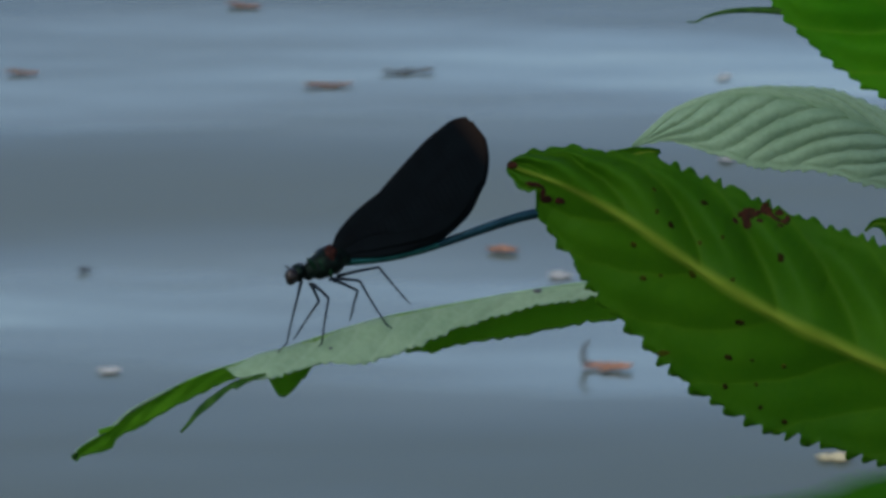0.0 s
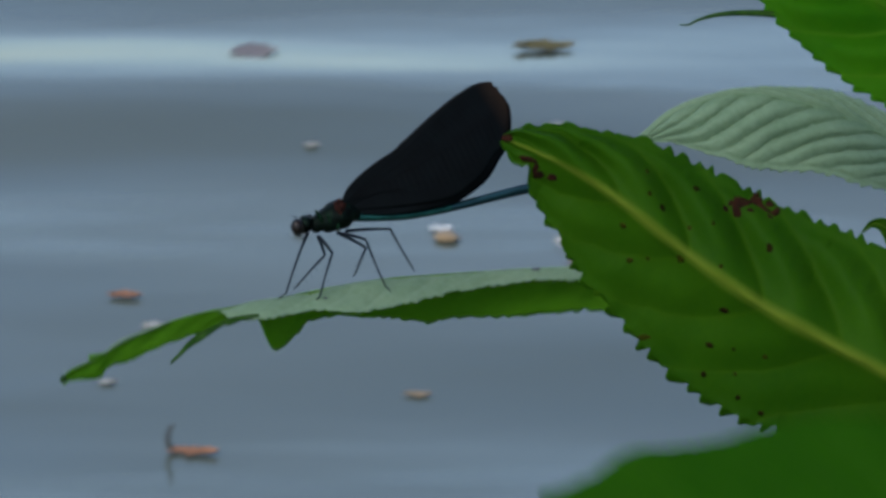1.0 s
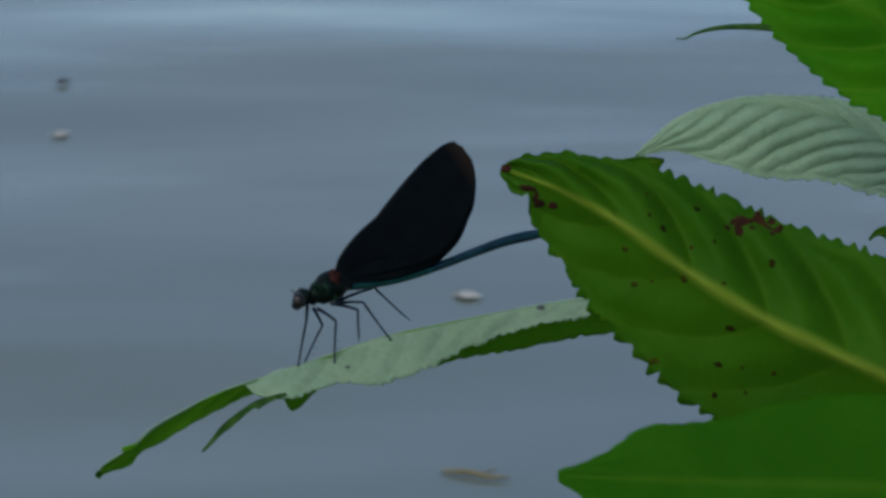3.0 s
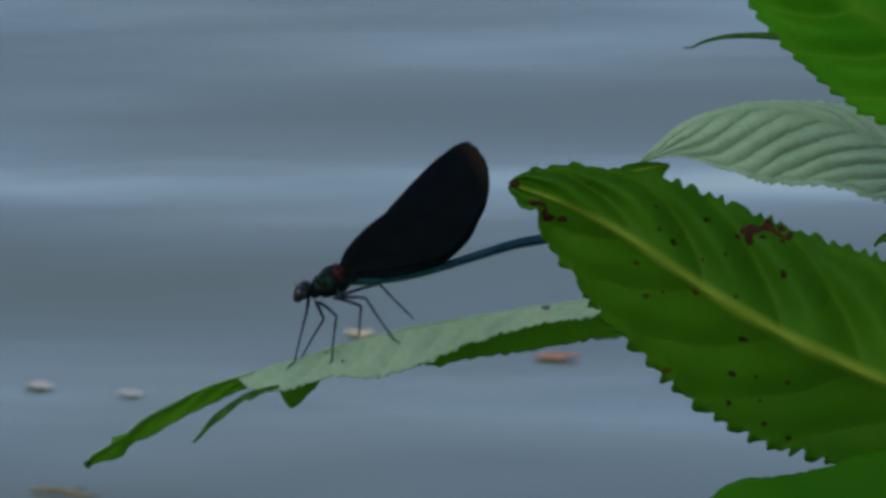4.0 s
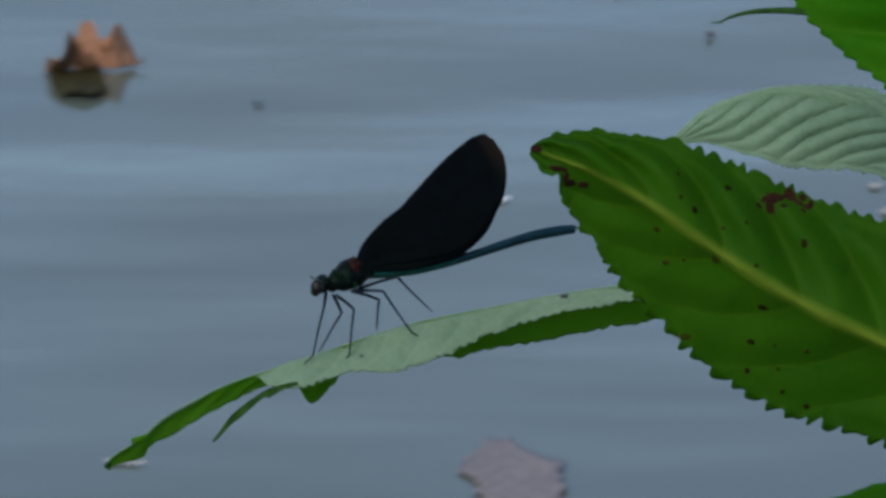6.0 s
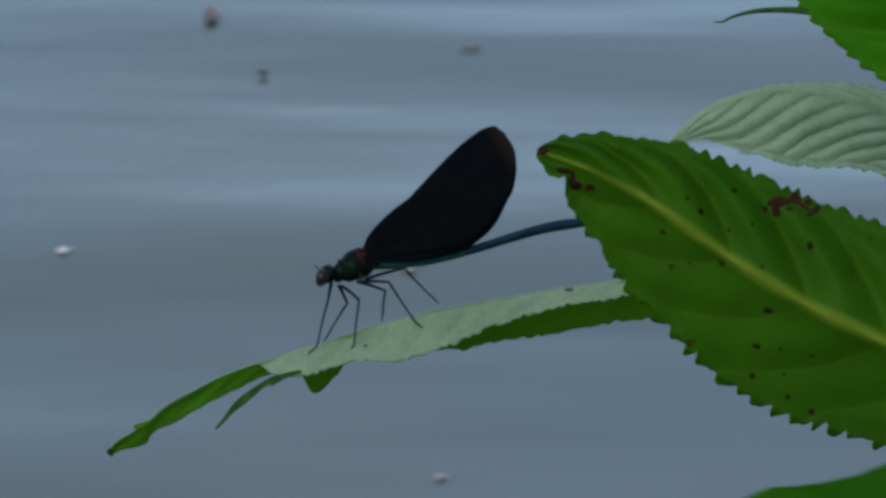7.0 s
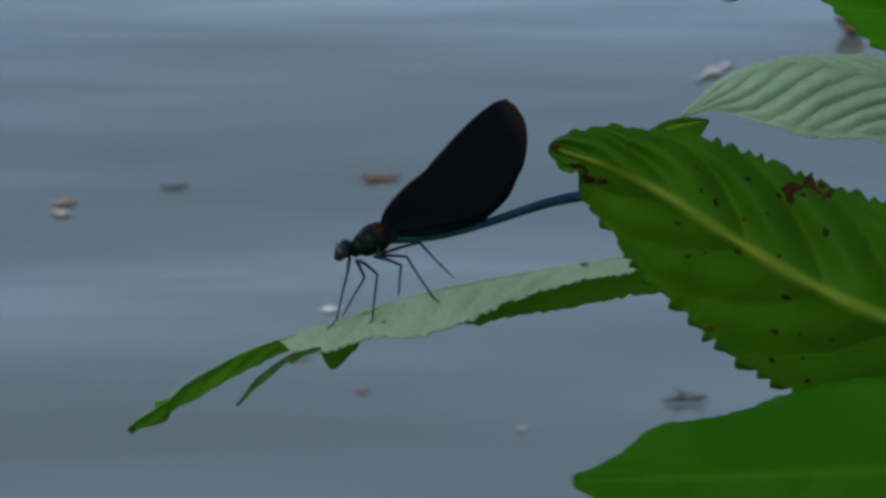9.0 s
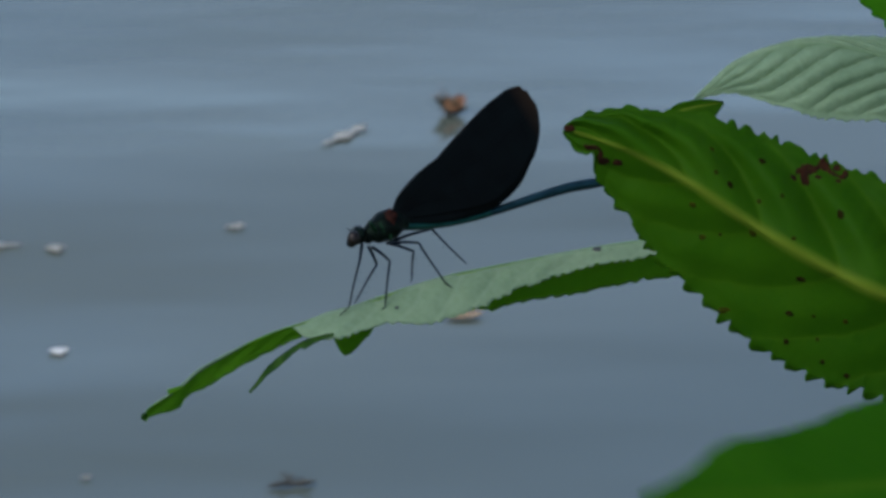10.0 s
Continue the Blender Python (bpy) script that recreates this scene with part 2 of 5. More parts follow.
def blade(name, line, unit, sides, mats, parent, rows=260, cells=12, pitch=22.0, tooth=7.0, quilt=2.0, veins=11.0, slant=1.15, thick=0.00018, wobble=1.5, rag=0.0, seed=0, label="", bow=1.4, crease=False, ridge=0.0, cup=0.0):
    """A leaf blade along a line from tip to base. sides: two of (profile knots in drawing units, direction across).
    Two skins, front and back, joined at the rim; the margin is toothed towards the tip, the skin swells between the side veins."""
    pts, total = curve(line, rows)
    length = total / unit
    bm = bmesh.new()
    uvl = bm.loops.layers.uv.new("UVMap")
    rnd = random.Random(seed)
    jitter = [[rnd.uniform(0.35, 1.5) for _ in range(400)] for _ in range(2)]
    coords, front, back = {}, [], []
    for skin in (0, 1):
        grid = []
        for i in range(rows):
            s = length * i / (rows - 1)
            tangent = (pts[min(i + 1, rows - 1)] - pts[max(i - 1, 0)]).normalized()
            rowv = []
            for j in range(-cells, cells + 1):
                k = 0 if j < 0 else 1
                knots, across = sides[k]
                across = Vector(across)
                across = (across - across.dot(tangent) * tangent).normalized()
                normal = tangent.cross(across).normalized() * (-1 if k == 0 else 1)
                q = abs(j) / cells
                ph = s / (pitch[k] if isinstance(pitch, tuple) else pitch) + k * 0.37 + 0.75 * noise.noise(Vector((s / 53, seed + 5 * k, 9.0)))
                saw = math.sin(math.pi * (ph % 1.0) ** 0.42) ** 1.3
                w = smooth_knots(knots, s)
                frill = rag[k] if isinstance(rag, tuple) else rag
                w = max(w + frill * min(1, w / 40) * noise.noise(Vector((s / 38 + 7 * k, seed, 2.0))) + frill * 0.5 * min(1, w / 40) * noise.noise(Vector((s / 13, seed + 3 * k, 5.0))), 0)
                edge = (tooth[k] if isinstance(tooth, tuple) else tooth) * jitter[k][int(ph) % 400] * min(1, w / 40) * min(1, 0.45 + s / 700) * (saw - 0.45)
                ww = (w + edge) if q == 1 else w
                cell = (s / length * veins + q ** bow * slant + 0.5) % 1.0
                lift = quilt[k] if isinstance(quilt, tuple) else quilt
                swell = lift * (0.25 - 0.25 * math.cos(2 * math.pi * cell) + 0.5 * math.sin(math.pi * cell)) * min(1, w / 60) * math.sin(math.pi * min(1, q * 1.15)) ** 0.6
                if crease:
                    cell = (cell + 0.09 * noise.noise(Vector((s / 11, q * 9, seed)))) % 1.0
                    swell = lift * math.sin(math.pi * cell) ** 0.5 * min(1, w / 60) * math.sin(math.pi * min(1, q * 1.05 + 0.03)) ** 0.5
                swell += cup * q ** 3 * min(1, w / 80) * (1 - k) - (ridge[k] if isinstance(ridge, tuple) else ridge) * (1 - math.exp(-q * w / (36 + 44 * k))) * min(1, w / 90)
                swell += wobble * noise.noise(Vector((s / 90 + seed, j / cells * 1.3, seed)))
                p = pts[i] + across * (q * ww * unit) + normal * (swell * unit - skin * thick)
                v = bm.verts.new(p)
                coords[v] = (s / length, j / cells)
                rowv.append(v)
            grid.append(rowv)
        (front if skin == 0 else back).extend(grid)
    n = 2 * cells + 1

    def face(vs, mi):
        try:
            f = bm.faces.new(vs)
        except ValueError:
            return
        f.material_index = mi
        for lp in f.loops:
            lp[uvl].uv = coords[lp.vert]
    for i in range(rows - 1):
        for j in range(n - 1):
            face((front[i][j], front[i][j + 1], front[i + 1][j + 1], front[i + 1][j]), 0)
            face((back[i][j], back[i + 1][j], back[i + 1][j + 1], back[i][j + 1]), 1)
        for j in (0, n - 1):
            face((front[i][j], front[i + 1][j], back[i + 1][j], back[i][j]), 0)
    for i in (0, rows - 1):
        for j in range(n - 1):
            face((front[i][j], front[i][j + 1], back[i][j + 1], back[i][j]), 0)
    bmesh.ops.recalc_face_normals(bm, faces=bm.faces)
    ob = finish(bm, name, mats, parent)
    return tagged(ob, label=label) if label else ob


def tube(bm, line, radii, sides=8, n=24, squash=1.0, closed=True):
    """A tapered round rod along a line, closed at both ends."""
    pts, _ = curve(line, n)
    rings, up = [], Vector((0.13, 0.29, 0.95))
    for i, p in enumerate(pts):
        t = (pts[min(i + 1, n - 1)] - pts[max(i - 1, 0)]).normalized()
        a = t.cross(up)
        a = a.normalized() if a.length > 1e-6 else Vector((1, 0, 0))
        b = t.cross(a).normalized()
        f = i / (n - 1)
        r = float(np.interp(f, [k / (len(radii) - 1) for k in range(len(radii))], radii))
        rings.append([bm.verts.new(p + (a * math.cos(2 * math.pi * k / sides) + b * squash * math.sin(2 * math.pi * k / sides)) * r) for k in range(sides)])
    for i in range(n - 1):
        for k in range(sides):
            bm.faces.new((rings[i][k], rings[i][(k + 1) % sides], rings[i + 1][(k + 1) % sides], rings[i + 1][k]))
    if closed:
        bm.faces.new(rings[0][::-1])
        bm.faces.new(rings[-1])
    return bm


def rod(name, line, radii, mt, parent, sides=8, n=24, squash=1.0, label=""):
    return part(name, tube(bmesh.new(), line, radii, sides, n, squash), mt, parent, label)


def ball(bm, centre, size, turn=Matrix(), u=18, v=12, lumps=0.0, seed=0.0):
    made = bmesh.ops.create_uvsphere(bm, u_segments=u, v_segments=v, radius=1.0)["verts"]
    for w in made:
        k = 1 + lumps * noise.noise(w.co * 2.0 + Vector((seed, seed, seed)))
        w.co = Vector(centre) + turn.to_3x3() @ Vector((w.co.x * size[0] * k, w.co.y * size[1] * k, w.co.z * size[2] * k))
    return bm


def blot(name, centre, normal, rx, ry, turn, parent, mt, seed, label=""):
    """A small uneven scab, a hair proud of the surface that it sits on."""
    bm = bmesh.new()
    rnd = random.Random(seed)
    q = Vector(normal).to_track_quat("Z", "Y").to_matrix() @ Matrix.Rotation(turn, 3, "Z")
    n = 14
    wob = [rnd.uniform(0.82, 1.14) for _ in range(n)]
    rings = []
    for f, h in ((1.0, -0.6), (0.85, 0.8), (0.45, 1.0)):
        rings.append([bm.verts.new(Vector(centre) + q @ Vector((math.cos(2 * math.pi * k / n) * rx * f * wob[k], math.sin(2 * math.pi * k / n) * ry * f * wob[k], h * 0.00012))) for k in range(n)])
    for a, b in zip(rings, rings[1:]):
        for k in range(n):
            bm.faces.new((a[k], a[(k + 1) % n], b[(k + 1) % n], b[k]))
    bm.faces.new(rings[-1])
    return part(name, bm, mt, parent, label)


# ---- water ----
WAVE_SPEED = Vector((-0.16, -0.88, 0))
# The wave train that runs in towards the bank: its slope at every tenth of a metre, and the height that this adds up to.
TRAIN = [-0.36, -0.65, -1.08, 0.98, 0.88, -1.62, 0.17, 0.70, -0.08, 0.07, 0.42, 0.64, -0.19, 0.28, 0.70, -1.24, 1.47, -0.06, -0.61, 0.06, 0.94, -0.50, -0.52, 0.79, 0.11, 0.77, 0.41, -0.09, -0.11, -0.13, -0.19, -0.22, 0.13, -0.25, 0.02, 0.14, 0.48, -1.01, 1.14, -0.35, -0.75, 1.51, -1.18, 0.38, 0.07, 0.79, -0.40, 0.71, -0.81, 0.23, 0.37, -1.06, 0.74, -1.32, -0.38, 0.05, -0.01, 0.12, -0.02, -0.08, -0.11, -0.16, -0.20, -0.43, 0.16, -0.26, -0.71, 0.05, 0.46, -0.57, 0.32, 0.00, -0.15, 0.36, -0.58, 0.04, 0.62, -0.68, 0.23, -0.46, 0.22, -0.89, 0.16, -0.11, -0.41, -0.49, -0.31, 0.03, 0.49, -0.04, -0.26, 0.01, -0.21, -0.10, 0.36, 0.41, 0.11, -0.04]
STEEP = 0.105
WAVE_Y = np.arange(1.2, 12.4, 0.01)
slope_line = -STEEP * np.interp(WAVE_Y, 2.0 + 0.1 * np.arange(len(TRAIN)), TRAIN, left=0, right=0)
slope_line = np.convolve(slope_line, np.hanning(17) / np.hanning(17).sum(), "same")
slope_line = slope_line - np.convolve(slope_line, np.ones(120) / 120, "same")
WAVE_H = np.cumsum(slope_line) * 0.01
WAVE_H = WAVE_H - np.convolve(WAVE_H, np.ones(150) / 150, "same")
WAVES = []
wave_dice = random.Random(5)
for length, steep in ((0.34, 0.55), (0.25, 0.6), (0.19, 0.6), (0.14, 0.5), (0.11, 0.35)):
    ang = radians(90 + wave_dice.uniform(-24, 24))
    WAVES.append((2 * math.pi / length * math.cos(ang), 2 * math.pi / length * math.sin(ang), radians(steep) * length / (2 * math.pi), wave_dice.uniform(0, 6.28)))


def swell_height(x, y):
    bent = y + 0.014 * math.sin(5.2 * x + 1.7 * y) + 0.010 * math.sin(9.7 * x - 2.9 * y + 1.0) + 0.02 * x
    env = 0.86 + 0.22 * math.sin(6.1 * x + 2.3 * y)
    return env * float(np.interp(bent, WAVE_Y, WAVE_H)) + sum(a * math.sin(kx * x + ky * y + p) for kx, ky, a, p in WAVES)


def spread(a, b, step, far):
    mid = list(np.arange(a, b + step / 2, step))
    out, d = [], step
    lo, hi = mid[0], mid[-1]
    low, high = [], []
    while hi < far:
        d *= 1.35
        lo, hi = lo - d, hi + d
        low.append(lo), high.append(hi)
    return low[::-1] + mid + high


def build_water():
    xs, ys = spread(-0.7, 2.4, 0.025, 500), spread(1.5, 12.0, 0.0165, 500)
    verts, faces = [], []
    for y in ys:
        fy = min(1, max(0, 1 - max(1.5 - y, y - 12.0, 0) / 0.8))
        for x in xs:
            f = fy * min(1, max(0, 1 - max(-0.7 - x, x - 2.4, 0) / 0.8))
            verts.append((x, y, swell_height(x, y) * f if f else 0.0))
    n = len(xs)
    for j in range(len(ys) - 1):
        for i in range(n - 1):
            faces.append((j * n + i, j * n + i + 1, (j + 1) * n + i + 1, (j + 1) * n + i))
    me = bpy.data.meshes.new("water")
    me.from_pydata(verts, [], faces)
    me.materials.append(WATER)
    me.polygons.foreach_set("use_smooth", [True] * len(faces))
    return tagged(new("water", me), "slow grey-blue stream water with long low ripples", "water", kind="structure")


water = build_water()

# ---- the plant over the water ----
ROOT = CAM0 @ Vector((0.150, 0, -1.03))
PLANT_AT = Matrix.Translation((ROOT.x, ROOT.y, 0.0))
plant = tagged(new("riverside_plant"), "tall green waterside plant with broad toothed leaves, some spotted and eaten", "plant")
plant.matrix_world = PLANT_AT
rod("stem", [(0.004, 0.0, -0.25), (0.0, 0.003, 0.1), (0.003, -0.002, 0.35), (0.0, 0.0, 0.62)], [0.0062, 0.0055, 0.0045, 0.003], STEM, plant, 12, 40)


def petiole(ob, end, ox, cx, d, thick=0.0011):
    """The stalk from a blade's base to the stem."""
    foot = Vector((0.150 - (ox - cx) * d / FOCAL, end.y - 0.024, d - 1.03))
    rod("petiole", [end - Vector((0.004, 0, 0)), end.lerp(foot, 0.35) + Vector((0, 0.004, 0)), end.lerp(foot, 0.75) + Vector((0, 0.002, 0)), foot], [thick * 0.8, thick, thick, thick * 1.3], STEM, ob, 10, 20)


def front_leaf():
    put = sheet(1400, 430, 784 + 83, 441 - 110, 0.975, (0.378, 0.588))
    u = 0.975 / FOCAL
    line = [put(*p) for p in ((998, 227), (1060, 248), (1110, 268), (1200, 312), (1300, 378), (1400, 440), (1500, 494), (1568, 525), (1750, 604), (2000, 690))]
    g = Vector((-0.378, -0.588, 1)).normalized()
    up = Vector((0.54, 0.84, 0.7)).normalized()
    k = 1.22
    a = [(0, 6), (18, 27), (67, 61), (121, 82), (220, 122), (341, 156), (458, 176), (572, 196), (700, 205), (900, 150), (1150, 6)]
    b = [(0, 6), (20, 20), (48, 28), (62, 24), (72, 52), (121, 80), (220, 124), (341, 145), (458, 168), (572, 173), (700, 154), (900, 120), (1150, 6)]
    stretch = lambda kn: [(s * 1.03, w * k + 5 * min(1, w / 60)) for s, w in kn]
    ob = blade("leaf", line, u, [(stretch(b), -up + g * 0.10), ([(q * 1.03, w * 0.95 + 7 * min(1, w / 60)) for q, w in a], Vector((0.54, 0.84, 0.02)))], [LEAF, LEAF_BACK], plant, rows=560, cells=24, pitch=(34, 31), tooth=(17, 12), quilt=(8, 33), veins=7.0, slant=1.6, wobble=9, rag=(9, 6), ridge=(26, 62), cup=18, seed=3,
               label="broad green leaf with a toothed edge, pale midrib and rust-brown spots")
    rod("midrib", [p - g * 0.0007 for p in line] + [put(2080, 715, -8)], [0.0001, 0.00025, 0.0003, 0.0004, 0.0005, 0.0005, 0.0005], RIB, ob, 12, 60, 0.3)
    spots = ((1353, 285, 8, 7), (1293, 327, 9, 6), (1262, 264, 6, 5), (1226, 363, 8, 6), (1243, 420, 8, 6), (1268, 305, 6, 5), (1332, 413, 10, 9), (1405, 422, 5, 5),
             (1418, 495, 11, 7), (1397, 555, 10, 6), (1391, 605, 7, 6), (1455, 641, 5, 6), (1497, 570, 6, 6), (1492, 381, 10, 7), (1280, 549, 14, 6), (1345, 357, 5, 5),
             (1387, 347, 5, 4), (1447, 601, 5, 4), (1498, 665, 7, 6), (1430, 309, 26, 11), (1462, 293, 12, 9), (1482, 309, 16, 8), (1500, 313, 10, 7), (1410, 315, 10, 7), (1442, 303, 14, 8), (1418, 303, 8, 5), (1472, 301, 12, 9), (1455, 313, 9, 5), (1492, 321, 8, 5), (1470, 292, 9, 8), (1426, 300, 7, 6), (1506, 307, 8, 8), (1440, 294, 10, 7), (1478, 286, 9, 9), (1490, 297, 10, 9), (1452, 297, 8, 7), (1465, 283, 6, 8),
             (1047, 262, 18, 8), (1068, 286, 13, 10), (1093, 288, 12, 9), (1007, 228, 8, 12), (1062, 276, 6, 12), (1275, 415, 4, 4), (1440, 560, 4, 4))
    for i, (x, y, rx, ry) in enumerate(spots):
        on_blade(ob, "rust_spot", put(x, y), rx * u * (0.78 if 19 <= i <= 36 else 0.92), ry * u * (0.8 if 19 <= i <= 36 else 0.92), -0.3 + 0.2 * (i % 5), BLIGHT if 19 <= i <= 41 else SPOT_YOUNG if i in (2, 3, 4, 5, 6, 7, 12, 14, 15, 16, 17, 42, 43) else SPOT, 40 + i)
    petiole(ob, line[-1], 1400, 867, 0.975)
    return ob


def on_blade(ob, name, p, rx, ry, turn, mt, seed):
    """Set a scab on the skin of a leaf, at the place in front of p."""
    hit, loc, nor, _ = ob.ray_cast(p + Vector((0, 0, 0.05)), Vector((0, 0, -1)))
    if hit:
        blot(name, loc, nor if nor.z > 0 else -nor, rx, ry, turn, ob, mt, seed)


def perch_leaf():
    put = sheet(800, 530, 784 + 83, 441 - 110, 1.0235, (-0.36, 0.0))
    u = 1.0235 / FOCAL
    line = [put(*p) for p in ((250, 742), (264, 720), (310, 690), (350, 655), (400, 626), (450, 601), (500, 581), (540, 569), (578, 554), (620, 543), (680, 522), (740, 503), (800, 486), (860, 474), (950, 457), (1050, 439), (1160, 424), (1300, 412), (1420, 415))]
    near = [(0, 1), (60, 3), (200, 3), (325, 4), (336, 28), (372, 58), (420, 60), (490, 64), (545, 87), (610, 89), (680, 77), (760, 56), (860, 42), (970, 37), (1110, 30), (1290, 4)]
    far = [(0, 11), (30, 23), (75, 37), (90, 29), (130, 39), (200, 38), (260, 36), (325, 31), (390, 28), (404, 58), (420, 92), (450, 76), (500, 50), (600, 66), (690, 80), (715, 86), (760, 80), (860, 84), (970, 80), (1110, 70), (1290, 4)]
    ob = blade("leaf", line, u, [(near, (0.05, -0.74, 0.67)), (far, (0.05, -0.90, -0.44))], [LEAF_BACK, LEAF_FOLD], plant, rows=420, cells=10, pitch=(21, 31), tooth=(5, 3), quilt=(5, 6), veins=17, wobble=5, rag=(6, 4), seed=8,
               label="drooping leaf folded along its midrib, pale underside up, eaten at the tip")
    rod("midrib", [p + Vector((0, -0.0001, 0.0)) for p in line], [0.0001, 0.00012, 0.00016, 0.00022, 0.0003, 0.0004, 0.0006], RIB_PALE, ob, 8, 60, 0.7)
    strip = [put(*p) for p in ((590, 592, 40), (560, 600, 38), (530, 612, 36), (480, 650, 34), (455, 680, 32), (441, 695, 30))]
    blade("torn_strip", strip, u, [([(0, 3), (40, 8), (60, 12), (66, 6), (120, 9), (150, 5), (190, 2)], (0.5, -0.8, 0.3)), ([(0, 2), (60, 4), (120, 5), (190, 2)], (-0.5, 0.8, -0.2))], [WITHERED, WITHERED], ob,
          rows=90, cells=4, pitch=14, tooth=9, quilt=0.6, veins=3, wobble=3, rag=6, seed=9, label="withered dark torn strip")
    nub = [put(*p) for p in ((324, 683, 2), (312, 688, 3), (303, 691, 3), (296, 693, 3))]
    blade("torn_nub", nub, u, [([(0, 2), (15, 6), (30, 6), (42, 2)], (0.2, -0.9, 0.2)), ([(0, 1), (15, 3), (30, 3), (42, 1)], (-0.2, 0.9, 0.2))], [LEAF_FOLD, LEAF_FOLD], ob, rows=20, cells=3, pitch=12, tooth=1, quilt=0.3, veins=2, wobble=1, seed=10, label="small torn green nub on the rim")
    on_blade(ob, "dropping", put(1057, 441, 40), 9 * u, 6 * u, 0.1, SPECK, 5)
    on_blade(ob, "brown_tip", put(253, 738, 40), 6 * u, 8 * u, 0.5, WITHERED, 7)
    on_blade(ob, "dropping", put(702, 545, 40), 4 * u, 3 * u, 0.4, SPECK, 6)
    petiole(ob, line[-1], 800, 867, 1.0235)
    return ob


def pale_leaf():
    put = sheet(1400, 200, 784 + 59, 441 - 78, 1.06, (0.0, 0.25))
    u = 1.06 / FOCAL
    line = [put(*p) for p in ((1205, 207), (1232, 184), (1265, 157), (1310, 134), (1370, 116), (1430, 112), (1490, 121), (1568, 143), (1700, 200), (1900, 300))]
    low = [(0, 3), (35, 22), (78, 58), (128, 95), (190, 124), (250, 136), (310, 132), (392, 115), (540, 90), (760, 4)]
    top = [(0, 5), (35, 13), (80, 19), (128, 20), (190, 20), (250, 26), (310, 38), (392, 62), (560, 50), (760, 4)]
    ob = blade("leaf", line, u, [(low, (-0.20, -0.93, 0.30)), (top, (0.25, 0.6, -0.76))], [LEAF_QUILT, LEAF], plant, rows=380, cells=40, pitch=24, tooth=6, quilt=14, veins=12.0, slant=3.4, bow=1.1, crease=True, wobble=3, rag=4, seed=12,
               label="pale silvery green leaf underside with raised veins")
    rod("midrib", [p + Vector((0, 0.0, 0.0003)) for p in line], [0.0001, 0.00015, 0.0002, 0.0003, 0.0005], RIB_PALE, ob, 8, 40)
    hook = [put(*p) for p in ((1158, 290, 10), (1160, 255, 14), (1172, 232, 16), (1200, 222, 14), (1235, 216, 6), (1255, 214, 0))]
    blade("curled_tip", hook, u, [([(0, 3), (30, 26), (60, 42), (100, 40), (130, 26), (150, 5)], (0.7, -0.7, 0.1)), ([(0, 2), (30, 9), (60, 13), (100, 12), (130, 8), (150, 3)], (-0.7, 0.7, 0.1))], [LEAF, LEAF_BACK], ob,
          rows=40, cells=5, pitch=20, tooth=3, quilt=1, veins=3, wobble=1, seed=13, label="green upper side of the curled tip")
    petiole(ob, line[-1], 1400, 843, 1.06)
    return ob


def top_leaf():
    put = sheet(1500, 100, 784, 441, 1.0, (-0.05, -0.30))
    u = 1.0 / FOCAL
    line = [put(*p) for p in ((1262, -165), (1330, -110), (1420, -45), (1500, 8), (1568, 52), (1700, 130), (1860, 215), (2050, 290))]
    w = [(0, 3), (60, 55), (140, 100), (230, 132), (330, 150), (450, 158), (600, 130), (780, 80), (940, 4)]
    g = Vector((0.05, 0.30, 1)).normalized()
    ob = blade("leaf", line, u, [(w, (-0.5, -0.8, 0.25)), (w, (0.5, 0.8, -0.40))], [LEAF_BRIGHT, LEAF_BACK], plant, rows=360, cells=16, pitch=29, tooth=11, quilt=24, veins=7.5, slant=1.5, wobble=4, seed=21,
               label="broad bright green toothed leaf, upper side")
    rod("midrib", [p - g * 0.0005 for p in line], [0.0001, 0.0004, 0.0006, 0.0009], RIB_DARK, ob, 8, 40, 0.6)
    rod("tendril", [put(*p) for p in ((1425, 76, -12), (1372, 64, -6), (1320, 61, 0), (1270, 64, 4), (1232, 74, 6), (1218, 82, 6), (1200, 82, 8))], [0.0007, 0.00062, 0.0006, 0.0005, 0.0004, 0.00025, 0.0001], WITHERED, ob, 8, 40, 0.6,
        "thin dark green curled leaf tip")
    petiole(ob, line[-1], 1500, 784, 1.0)
    return ob


def low_leaf():
    put = sheet(1300, 840, 784 + 59, 441 - 78, 0.94, (0.0, -0.3))
    u = 0.94 / FOCAL
    line = [put(*p) for p in ((1013, 852), (1150, 847), (1350, 840), (1568, 832), (1800, 830), (2060, 822))]
    top = [(0, 10), (12, 16), (30, 20), (90, 50), (145, 92), (235, 104), (300, 116), (380, 142), (550, 168), (800, 130), (1060, 4)]
    low = [(0, 10), (12, 18), (30, 28), (90, 74), (145, 96), (235, 128), (300, 148), (380, 165), (550, 178), (800, 130), (1060, 4)]
    ob = blade("leaf", line, u, [(low, (0.0, -1, 0.34)), (top, (0.0, 1, -0.24))], [LEAF_PLAIN, LEAF_BACK], plant, rows=360, cells=12, pitch=34, slant=2.0, tooth=4, quilt=4, veins=11, wobble=3, seed=31,
               label="broad green leaf swaying low in the wind")
    rod("midrib", [p - Vector((0, 0.0, 0.0006)) for p in line], [0.0001, 0.00025, 0.0004, 0.0005, 0.0005], RIB_DARK, ob, 10, 40, 0.3)
    petiole(ob, line[-1], 1300, 843, 0.94)
    return ob


